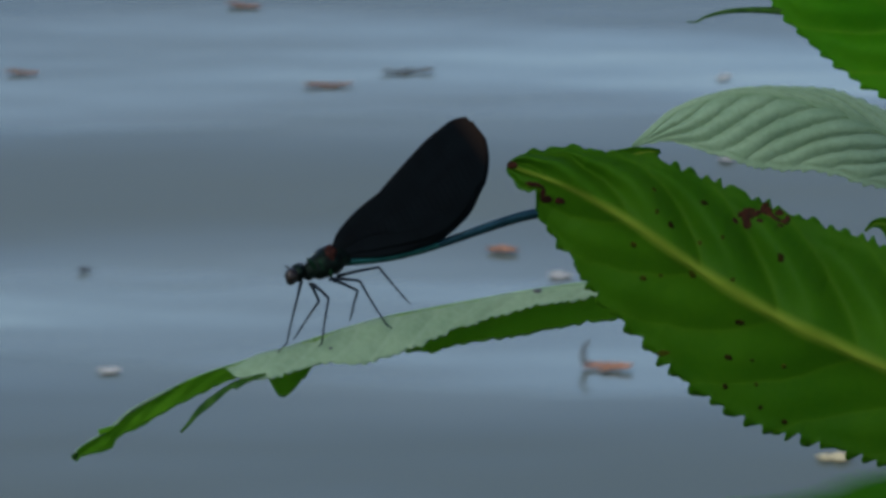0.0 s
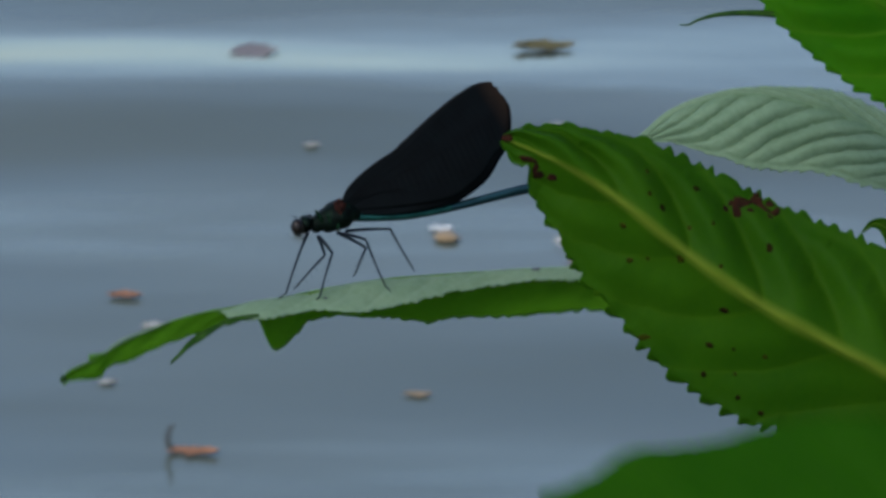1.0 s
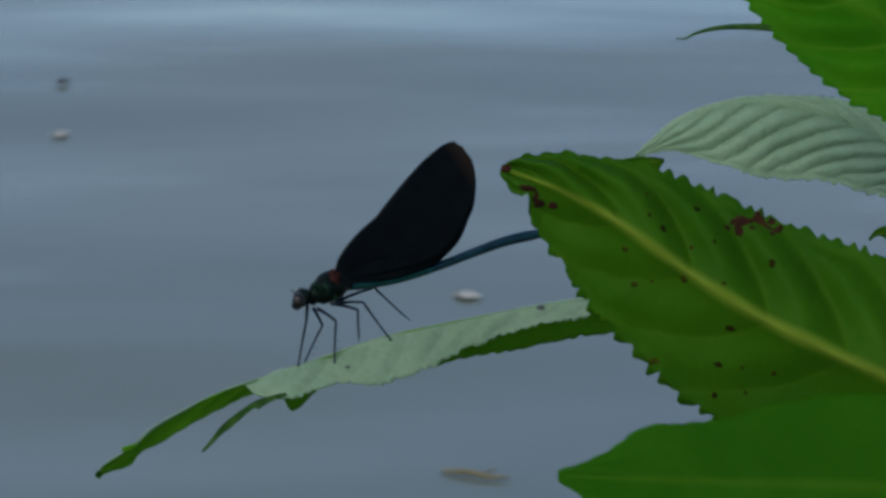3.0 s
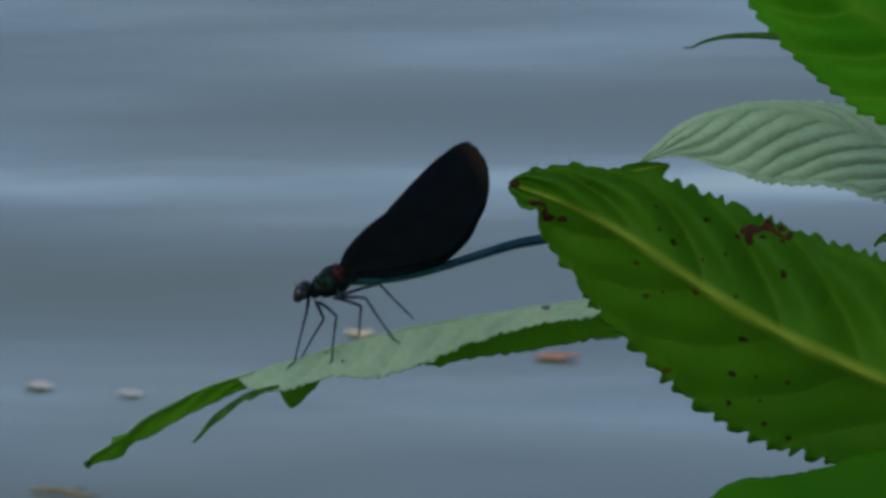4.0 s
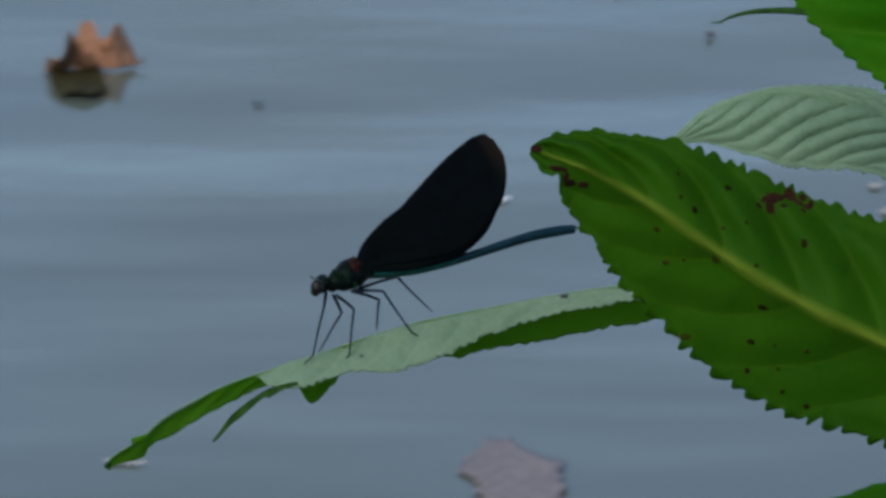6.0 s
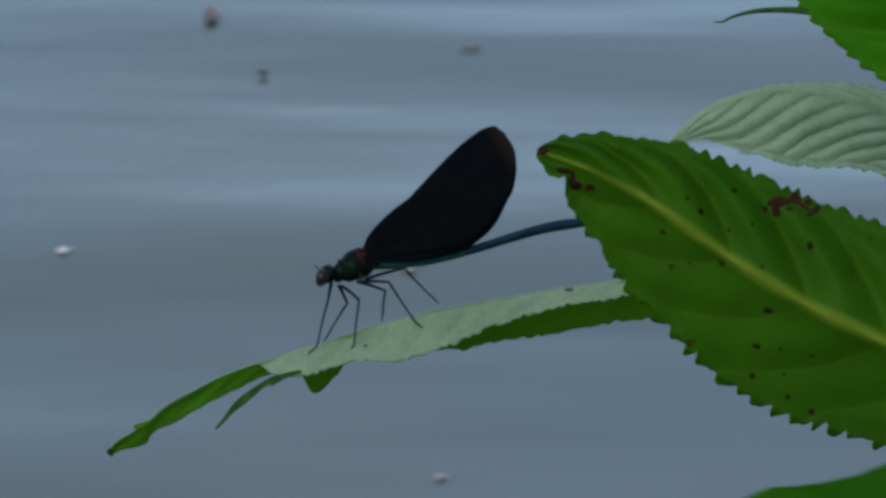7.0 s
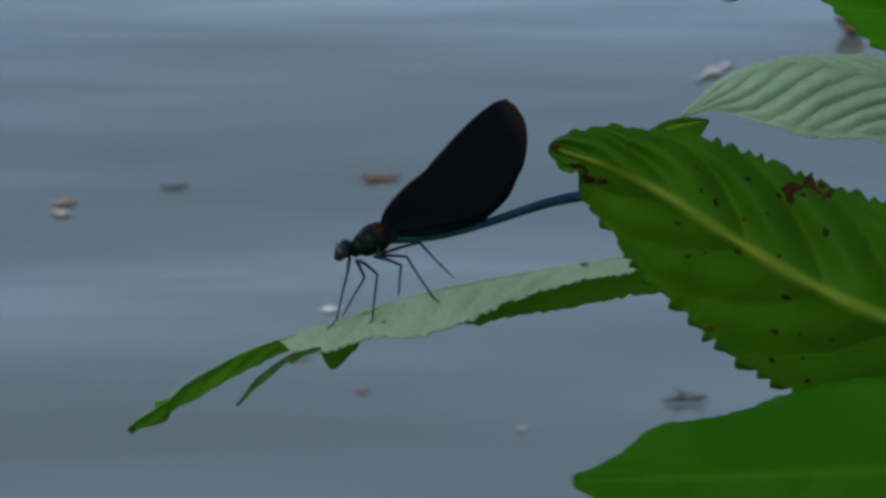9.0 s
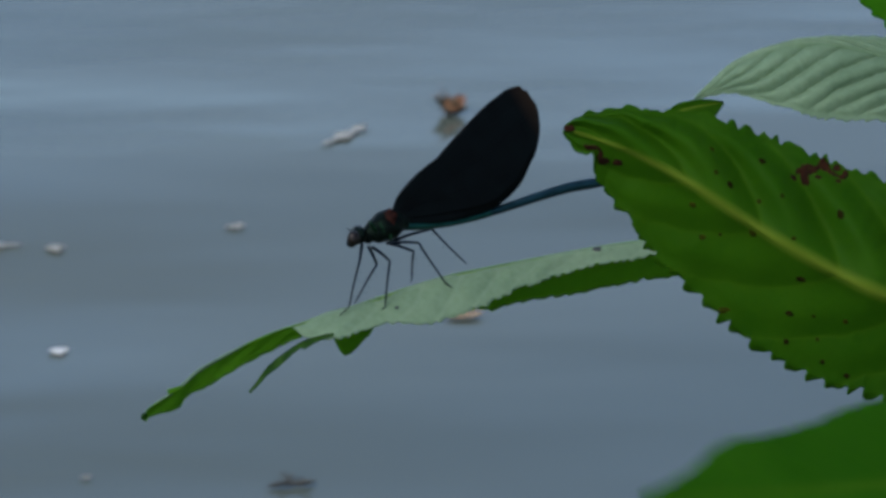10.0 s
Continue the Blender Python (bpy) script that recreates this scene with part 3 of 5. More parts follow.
def side_leaf():
    put = sheet(1400, 200, 784 + 59, 441 - 78, 1.05)
    u = 1.05 / FOCAL
    line = [put(*p) for p in ((1622, 352), (1640, 338), (1662, 342), (1690, 372), (1740, 440), (1800, 500))]
    w = [(0, 2), (30, 10), (70, 22), (120, 30), (200, 22), (280, 4)]
    ob = blade("leaf", line, u, [(w, (-0.5, -0.7, 0.4)), (w, (0.5, 0.7, 0.2))], [LEAF, LEAF_BACK], plant, rows=80, cells=5, pitch=20, tooth=4, quilt=1, veins=4, wobble=1, seed=41, label="small curled green leaf")
    rod("midrib", line, [0.0001, 0.0003, 0.0004], RIB, ob, 6, 24)
    petiole(ob, line[-1], 1400, 843, 1.05)
    return ob


# ---- the damselfly ----
LEGS = []


def damselfly():
    put = sheet(690, 400, 784 + 83, 441 - 110, 1.02, (-0.5, 0.0))
    u = 1.02 / FOCAL
    bug = tagged(new("damselfly"), "dark metallic blue-green damselfly with folded black wings, perched on a leaf", "damselfly")
    lean = Matrix.Rotation(math.atan(0.5), 3, "Y")
    # body
    bm = bmesh.new()
    axis = Matrix.Rotation(radians(33), 3, "Z")
    spine = [put(*p) for p in ((646, 421), (656, 414), (672, 406), (690, 396), (706, 391), (722, 393))]
    tube(bm, spine, [9 * u, 21 * u, 26 * u, 28 * u, 23 * u, 11 * u], 24, 26, 0.8)
    for v in bm.verts:
        v.co += 1.6 * u * noise.noise_vector(v.co / (16 * u))
    part("thorax", bm, THORAX, bug, "dark metallic green thorax")
    bm = bmesh.new()
    ball(bm, put(693, 390, 11), (15 * u, 21 * u, 14 * u), lean @ Matrix.Rotation(radians(12), 3, "Z"), 16, 12, 0.3, 3.0)
    part("wing_base", bm, RUSTY, bug, "rusty brown wing base")
    # Green glints on the thorax, added as slim patches of greener metal.
    for x, y, tilt in ((676, 406, 20), (660, 402, 34), (690, 414, 8)):
        bm = bmesh.new()
        ball(bm, put(x, y, 16), (4.0 * u, 14 * u, 6 * u), lean @ Matrix.Rotation(radians(tilt), 3, "Z"), 12, 10, 0.25, x * 0.1)
        part("side_glint", bm, GLINT, bug, "metallic green glint on the thorax, shaped as a stripe")
    bm = bmesh.new()
    ball(bm, put(652, 418), (12 * u, 14 * u, 11 * u), lean, 14, 10, 0.1, 4.0)
    part("neck", bm, THORAX, bug)
    bm = bmesh.new()
    ball(bm, put(633, 417), (15 * u, 17 * u, 19 * u), lean @ Matrix.Rotation(radians(-20), 3, "Z"), 18, 12, 0.08, 5.0)
    ball(bm, put(622, 430), (9 * u, 9 * u, 10 * u), lean, 12, 8)
    head = part("head", bm, THORAX, bug)
    for z, x, y in ((17, 626, 422), (-17, 634, 412)):
        bm = bmesh.new()
        ball(bm, put(x, y, z), (12.5 * u, 13.5 * u, 11 * u), lean, 18, 12)
        part("eye", bm, EYE, head)
    for z in (6, -6):
        rod("antenna", [put(621, 413, z), (put(617, 406, z * 1.4)), put(612, 402, z * 2)], [0.00010, 0.00006, 0.00002], LEG, head, 6, 8)
    # abdomen of ten segments
    spine = [put(*p) for p in ((700, 400), (745, 399), (800, 393), (865, 377), (950, 349), (1000, 334), (1040, 326), (1072, 322))]
    pts, _ = curve(spine, 101)
    stops = (0, 5, 17, 30, 44, 57, 70, 80, 88, 95, 100)
    for a, b in zip(stops, stops[1:]):
        wide = [float(np.interp(q, (0, 10, 45, 75, 92, 100), (9.5, 8.2, 7.6, 9.2, 10.2, 8.0))) * u for q in np.linspace(a, b, 5)]
        bm = tube(bmesh.new(), pts[a:b + 1], [wide[0] * 0.95, wide[1], wide[2], wide[3], wide[4]], 12, 9, 1.0, b == 100)
        part("abdomen_segment", bm, TAIL if a > 40 else BODY, bug, "" if a else "metallic green first segment")
    for z in (3, -3):
        rod("claspers", [put(1068, 321, z), put(1074, 319, z * 1.5), put(1079, 321, z)], [0.0003, 0.00025, 0.00012], LEG, bug, 6, 8)
    # wings: two pairs folded together over the back
    fore = ([(0, 7), (28, 25), (79, 34), (128, 34), (142, 37), (242, 52), (288, 53), (304, 49), (316, 41), (324, 31), (330, 20), (334, 9), (336, 0)], [(0, 4), (29, 20), (79, 50), (146, 84), (178, 93), (228, 87), (268, 69), (336, 0)])
    hind = ([(0, 5), (28, 16), (79, 20), (136, 22), (242, 34), (288, 34), (312, 22), (322, 6), (326, 1)], [(0, 5), (29, 29), (79, 63), (146, 91), (178, 97), (228, 92), (268, 73), (298, 44), (314, 20), (322, 8), (326, 0)])
    for name, prof, z, dx, dy, tw in (("forewing", fore, 13, 0, 0, 0), ("hindwing", hind, 11, 2, 2, 0), ("hindwing", hind, -11, 0, -1, 3), ("forewing", fore, -13, -4, -1, 5)):
        line = [put(*p) for p in ((695, 388, z), (778 + dx * 0.5, 321 + dy, z * 1.2), (861 + dx, 254 + dy + tw * 0.4, z * 1.1), (947 + dx, 184 + dy + tw, z * 0.5))]
        below = [(s * 1.062, w * 1.04) for s, w in prof[1] if s < 272] + ([(298, 70), (314, 57), (328, 42), (336, 30), (342, 19), (346, 10), (349, 3)] if name == "forewing" else [(298, 70), (314, 57), (328, 42), (336, 30), (342, 19), (346, 10), (349, 3)])
        above = [(s * 1.062, w * 1.04) for s, w in prof[0] if s < 272] + ([(312, 55), (326, 52), (336, 48), (343, 42), (347, 36), (349, 29)] if name == "forewing" else [(322, 36), (336, 28), (344, 18), (349, 10)])
        wing = blade(name, line, u, [(below, (0.63, -0.776, -0.31)), (above, (-0.63, 0.776, 0.31))], [WING, WING], bug,
                     rows=190, cells=10, pitch=400, tooth=0, quilt=0.5, veins=30, thick=0.00004, wobble=1.2, seed=60 + int(z), label="smoky blue-black wing with a brownish tip")
        for side, f0, f1, q0, q1 in ((0, 0.02, 0.86, 0.1, 0.75), (0, 0.02, 0.75, 0.2, 0.9), (1, 0.02, 0.88, 0.3, 0.8), (0, 0.03, 0.9, 0.02, 0.2), (1, 0.03, 0.9, 0.1, 0.4)):
            if z != 13:
                continue
            pp = []
            ws, tot = curve(line, 12)
            acr = Vector((0.63, -0.776, -0.31)).normalized() * (1 if side == 0 else -1)
            for i in range(7):
                f = f0 + (f1 - f0) * i / 6
                w = smooth_knots(prof[1 - side], 330 * f) * (q0 + (q1 - q0) * math.sin(i / 6 * math.pi * 0.5))
                pp.append(ws[min(11, round(f * 11))] + acr * w * u + Vector((0, 0, 1.2 * u)))
            rod("wing_vein", pp, [0.00007, 0.00005, 0.00003], WING, wing, 5, 20)
    # legs: thigh, shin and foot, with bristles
    legs = (((641, 432, 10), (637, 460, 22), (618, 543, 10), (601, 559, 4)), ((652, 436, -8), (667, 468, -14), (632, 530, -10), (627, 537, -8)),
            ((658, 437, 10), (690, 462, 28), (682, 542, 27), (676, 549, 26)), ((684, 430, -8), (732, 445, -16), (729, 492, 0), (727, 499, 4)),
            ((688, 430, 12), (741, 430, 30), (790, 503, 40), (801, 510, 42)), ((696, 426, -10), (764, 405, -14), (818, 460, 10), (826, 467, 18)))
    for pts4 in legs:
        hip, knee, ankle, toe = [put(*p) for p in pts4]
        bm = tube(bmesh.new(), [hip, hip.lerp(knee, 0.5) + Vector((0, 1.5 * u, 0)), knee], [3.2 * u, 2.9 * u, 2.3 * u], 8, 10)
        leg = part("leg", bm, LEG, bug)
        LEGS.append((leg, hip, toe))
        rod("shin", [knee, knee.lerp(ankle, 0.5) + Vector((-1.0 * u, 0, 0)), ankle], [2.3 * u, 1.7 * u, 1.5 * u], LEG, leg, 7, 10)
        rod("foot", [ankle, ankle.lerp(toe, 0.6), toe], [1.5 * u, 1.2 * u, 0.9 * u], LEG, leg, 6, 6)
        bm = bmesh.new()
        for i in range(9):
            f = 0.12 + 0.09 * i
            base = knee.lerp(ankle, f)
            away = Vector(((1 if i % 2 else -1) * 7 * u, -6 * u, 3 * u))
            tube(bm, [base, base + away * 0.5, base + away], [0.4 * u, 0.3 * u, 0.12 * u], 4, 3)
        part("bristles", bm, LEG, leg)
    return bug


LEAF_FRONT, LEAF_PERCH, LEAF_PALE, LEAF_TOP, LEAF_LOW, LEAF_SIDE = front_leaf(), perch_leaf(), pale_leaf(), top_leaf(), low_leaf(), side_leaf()
BUG = damselfly()


# ---- what floats on the stream ----
def floater(name, label, category, mt, length, width, curl, seed, group="", lobes=0, stalk=True, uneven=1.0, ragged=0.0):
    """A fallen leaf or petal, curled and uneven, lying on the water."""
    ob = tagged(new(name), label, category, group)
    bm = bmesh.new()
    n, m = 32, 5
    grid = []
    for skin in (0, 1):
        rows_ = []
        for i in range(n):
            f = i / (n - 1)
            w = width * 0.5 * (math.sin(math.pi * (0.03 + 0.94 * f) ** 0.85)) ** 0.7
            if lobes:
                w *= 0.62 + 0.38 * math.cos(f * math.pi * 2 * lobes + 1.0)
            w = max(w * (1 + ragged * noise.noise(Vector((f * 9, seed, 1.5))) + 0.6 * ragged * noise.noise(Vector((f * 23, seed, 6.5)))), width * 0.03)
            row = []
            for j in range(-m, m + 1):
                q = j / m
                z = curl * (abs(q) ** 2 * (0.6 + 0.4 * math.sin(3 * f + seed)) + 0.7 * (2 * f - 1) ** 4 + 0.25 * noise.noise(Vector((f * 4 + seed, q * 2, 0))))
                row.append(bm.verts.new(((f - 0.5) * length + 0.10 * uneven * length * noise.noise(Vector((f * 2, q * 1.5, seed + 3.0))), q * w * (1 + 0.45 * uneven * noise.noise(Vector((f * 5, q, seed)))) + 0.15 * uneven * w * noise.noise(Vector((f * 3, 4.0, seed))), z + 0.0004 - skin * 0.0003)))
            rows_.append(row)
        grid.append(rows_)
    for i in range(n - 1):
        for j in range(2 * m):
            a, b = grid
            bm.faces.new((a[i][j], a[i + 1][j], a[i + 1][j + 1], a[i][j + 1]))
            bm.faces.new((b[i][j], b[i][j + 1], b[i + 1][j + 1], b[i + 1][j]))
        for j in (0, 2 * m):
            bm.faces.new((grid[0][i][j], grid[0][i + 1][j], grid[1][i + 1][j], grid[1][i][j]))
    for i in (0, n - 1):
        for j in range(2 * m):
            bm.faces.new((grid[0][i][j], grid[0][i][j + 1], grid[1][i][j + 1], grid[1][i][j]))
    bmesh.ops.recalc_face_normals(bm, faces=bm.faces)
    for f in bm.faces:
        f.material_index = 1 if f.normal.z < -0.2 else 0
    finish(bm, "blade", [mt, UNDERSIDE], ob)
    if stalk:
        rod("stalk", [(length * 0.42, 0, 0.0006), (length * 0.55, length * 0.02, 0.002), (length * 0.72, length * 0.08, 0.004)], [0.0005, 0.0004, 0.0003], DRY_BROWN, ob, 6, 8)
    return ob


def twig(label, length, seed, mt):
    ob = tagged(new("twig"), label, "twig", "litter on the water")
    rod("shaft", [(-length / 2, 0, 0.0005), (-length * 0.1, length * 0.03, 0.0012), (length * 0.2, -length * 0.02, 0.0008), (length / 2, length * 0.05, 0.001)], [0.0005, 0.0011, 0.0009, 0.0004], mt, ob, 7, 20)
    rod("side_shoot", [(length * 0.1, 0, 0.001), (length * 0.2, length * 0.12, 0.002), (length * 0.26, length * 0.2, 0.002)], [0.0006, 0.0004, 0.0003], mt, ob, 6, 8)
    if mt is DRY_DARK and length > 0.015:
        for a, b, c in ((-0.15, -0.30, -0.34), (0.02, -0.16, 0.42), (0.18, 0.42, -0.22), (-0.05, 0.08, 0.30)):
            rod("side_shoot", [(length * a, 0, 0.001), (length * (a + b) / 2, length * c * 0.5, 0.0022), (length * b, length * c, 0.003)], [0.0009, 0.0007, 0.0003], mt, ob, 6, 8)
    return ob


# Drift of what floats: seconds and metres on the water.
DRIFT = {
    "A1": [(0, -0.043, 2.664), (0.5, -0.135, 2.613), (10, -1.883, 1.773)],
    "A2": [(0, -0.008, 2.687), (0.8, -0.159, 2.612), (10, -1.895, 1.712)],
    "B": [(0, 0.069, 2.286), (0.43, -0.001, 2.250), (0.87, -0.069, 2.218), (1.3, -0.127, 2.192), (10, -1.449, 1.534)],
    "C": [(0, 0.054, 2.421), (0.43, -0.014, 2.392), (0.87, -0.088, 2.362), (1.3, -0.149, 2.334), (10, -1.506, 1.769)],
    "C2": [(0, 0.031, 2.454), (0.43, -0.025, 2.422), (0.87, -0.102, 2.395), (1.3, -0.161, 2.376), (10, -1.444, 1.862)],
    "D": [(0, 0.231, 2.859), (0.8, 0.091, 2.763), (1.27, 0.002, 2.715), (1.73, -0.079, 2.660), (2.2, -0.155, 2.595), (10, -1.520, 1.654)],
    "E": [(0, 0.253, 2.567), (0.5, 0.172, 2.522), (1.07, 0.069, 2.460), (1.63, -0.021, 2.411), (2.2, -0.101, 2.372), (10, -1.362, 1.664)],
    "F": [(0, 0.152, 2.462), (0.73, 0.045, 2.492), (1.47, -0.062, 2.464), (2.2, -0.167, 2.410), (10, -1.295, 2.100)],
    "F2": [(0, 0.220, 2.700), (1, 0.056, 2.615), (1.4, -0.007, 2.588), (1.8, -0.073, 2.560), (2.2, -0.144, 2.532), (10, -1.425, 1.869)],
    "G": [(0, 0.125, 2.852), (0.8, -0.033, 2.764), (1.03, -0.084, 2.730), (1.27, -0.129, 2.702), (1.5, -0.172, 2.677), (10, -1.850, 1.802)],
    "H": [(0, 1.111, 3.215), (4.8, 0.096, 2.815), (5.1, 0.029, 2.799), (5.4, -0.036, 2.773), (5.7, -0.098, 2.737), (10, -1.007, 2.378)],
    "I": [(0, 1.090, 2.736), (5.5, 0.111, 2.213), (5.7, 0.075, 2.191), (10, -0.691, 1.783)],
    "J": [(0, 1.178, 3.122), (7.4, 0.035, 2.453), (7.8, -0.027, 2.415), (8.2, -0.089, 2.380), (8.6, -0.151, 2.346), (10, -0.368, 2.220)],
    "J2": [(0, 1.084, 2.890), (8, -0.072, 2.305), (8.6, -0.157, 2.266), (10, -0.360, 2.164)],
    "J3": [(0, 1.450, 3.100), (6.8, 0.006, 2.457), (7.5, -0.094, 2.402), (8, -0.165, 2.361), (10, -0.451, 2.205)],
    "J4": [(0, 1.450, 3.090), (6.8, 0.009, 2.421), (7.5, -0.093, 2.364), (7.8, -0.137, 2.337), (10, -0.457, 2.158)],
    "K1": [(0, 1.798, 3.907), (9.4, 0.094, 2.637), (9.6, 0.054, 2.615), (9.8, 0.017, 2.588), (10, -0.016, 2.556)],
    "K2": [(0, 1.551, 3.634), (9.2, 0.072, 2.611), (10, -0.060, 2.521)],
    "K3": [(0, 1.410, 3.129), (8.9, 0.093, 2.231), (9.27, 0.037, 2.202), (9.63, -0.017, 2.166), (10, -0.071, 2.121)],
    "K4": [(0, 1.546, 3.792), (9, -0.040, 2.494), (9.27, -0.092, 2.451), (9.53, -0.137, 2.413), (9.8, -0.179, 2.378), (10, -0.214, 2.349)],
    "K5": [(0, 1.390, 3.466), (9, -0.124, 2.483), (9.2, -0.158, 2.456), (10, -0.292, 2.369)],
    "K6": [(0, 1.382, 3.235), (9, -0.057, 2.328), (9.6, -0.153, 2.268), (10, -0.217, 2.228)],
    "K7": [(0, 1.430, 3.052), (9.5, -0.083, 2.301), (10, -0.163, 2.259)],
    "K8": [(0, 1.537, 3.092), (9.5, -0.020, 2.435), (10, -0.102, 2.401)],
    "K9": [(0, 1.559, 2.829), (9.5, 0.062, 2.130), (9.8, 0.015, 2.107), (10, -0.016, 2.092)],
    "L1": [(0, 0.527, 2.662), (3.3, -0.034, 2.366), (4, -0.153, 2.293), (10, -1.173, 1.755)],
    "L2": [(0, 0.482, 2.317), (3.3, -0.028, 2.189), (3.5, -0.059, 2.185), (10, -1.065, 1.933)],
    "L3": [(0, 0.603, 2.618), (3.5, -0.027, 2.329), (4, -0.118, 2.283), (10, -1.199, 1.788)],
    "L4": [(0, 0.673, 2.702), (4.2, -0.066, 2.340), (4.5, -0.119, 2.311), (10, -1.086, 1.837)],
    "L5": [(0, 0.684, 2.742), (4.2, -0.079, 2.507), (4.5, -0.134, 2.493), (10, -1.134, 2.186)],
    "L6": [(0, 0.758, 2.719), (4.8, -0.065, 2.385), (5, -0.099, 2.371), (10, -0.956, 2.024)],
    "L7": [(0, 0.695, 2.580), (4.8, -0.084, 2.280), (5, -0.116, 2.269), (10, -0.928, 1.956)],
    "L8": [(0, 0.713, 2.667), (5.2, -0.100, 2.263), (5.5, -0.146, 2.239), (10, -0.850, 1.889)],
    "L9": [(0, 1.367, 3.088), (6.8, 0.135, 2.497), (7, 0.099, 2.477), (10, -0.445, 2.216)],
    "M1": [(0, 1.102, 3.008), (6.8, -0.124, 2.446), (7, -0.160, 2.427), (10, -0.702, 2.180)],
    "M2": [(0, 1.095, 2.631), (6.8, 0.024, 2.185), (7, -0.007, 2.173), (10, -0.479, 1.976)],
    "M3": [(0, 0.801, 2.834), (4.8, -0.060, 2.458), (5, -0.096, 2.441), (10, -0.992, 2.048)],
    "M4": [(0, 1.142, 3.012), (8, -0.023, 2.511), (8.5, -0.096, 2.482), (10, -0.314, 2.388)],
    "M6": [(0, 0.155, 2.344), (0.5, 0.085, 2.314), (1, -0.003, 2.278), (1.3, -0.042, 2.259), (10, -1.608, 1.610)],
    "M7": [(0, 0.025, 2.371), (0.8, -0.093, 2.307), (1, -0.122, 2.289), (10, -1.442, 1.566)],
    "M8": [(0, 0.307, 2.973), (2, -0.004, 2.779), (2.2, -0.035, 2.756), (10, -1.248, 1.998)],
    "M9": [(0, 0.438, 2.935), (2, 0.042, 2.720), (2.2, 0.002, 2.693), (10, -1.543, 1.853)],
    "N1": [(0, 1.404, 3.118), (9.2, -0.100, 2.252), (9.5, -0.149, 2.219), (10, -0.231, 2.172)],
    "N2": [(0, 0.838, 2.539), (5.3, -0.008, 2.218), (5.5, -0.040, 2.207), (10, -0.757, 1.936)],
    "P1": [(0, 1.213, 3.301), (6.8, -0.075, 2.790), (7.4, -0.189, 2.742), (10, -0.681, 2.547)],
    "P2": [(0, 1.446, 3.236), (7, 0.005, 2.723), (7.4, -0.077, 2.692), (10, -0.613, 2.502)],
    "P4": [(0, 1.335, 3.252), (7, -0.087, 2.685), (7.4, -0.168, 2.649), (10, -0.696, 2.438)],
    "Q1": [(0, -0.121, 2.281), (10, -1.961, 1.431)],
    "Q2": [(0, -0.179, 2.690), (10, -2.019, 1.840)],
    "Q3": [(0, 0.150, 2.184), (10, -1.690, 1.334)],
    "Q4": [(0, -0.084, 2.806), (0.5, -0.175, 2.765), (10, -1.904, 1.981)],
    "Q5": [(0, 0.131, 2.676), (1, -0.049, 2.596), (10, -1.669, 1.876)],
    "Q6": [(0, 0.127, 2.552), (1.5, -0.140, 2.436), (10, -1.653, 1.777)],
    "Q8": [(0, 0.221, 2.493), (2, -0.131, 2.343), (10, -1.539, 1.743)],
    "Q9": [(0, 0.392, 2.389), (2, 0.040, 2.239), (10, -1.368, 1.639)],
    "R1": [(0, 0.490, 2.658), (3.5, -0.110, 2.414), (10, -1.222, 1.962)],
    "R2": [(0, 1.427, 3.039), (9.5, -0.112, 2.412), (10, -0.193, 2.379)],
    "R3": [(0, 1.448, 3.036), (9.5, -0.091, 2.409), (10, -0.172, 2.376)],
    "R4": [(0, 1.475, 2.788), (9.5, -0.064, 2.161), (10, -0.145, 2.128)],
    "R5": [(0, 1.415, 2.827), (9, -0.043, 2.233), (10, -0.205, 2.167)],
    "R6": [(0, 1.610, 2.959), (10, -0.010, 2.299)],
    "R7": [(0, 1.297, 3.061), (8.5, -0.087, 2.497), (10, -0.331, 2.397)],
    "R8": [(0, -0.138, 2.427), (10, -1.978, 1.577)],
    "R9": [(0, 0.921, 3.069), (5.5, -0.002, 2.693), (10, -0.757, 2.386)],
    "P5": [(0, 0.798, 3.038), (3.3, 0.172, 2.773), (3.5, 0.134, 2.755), (10, -1.098, 2.232)],
}

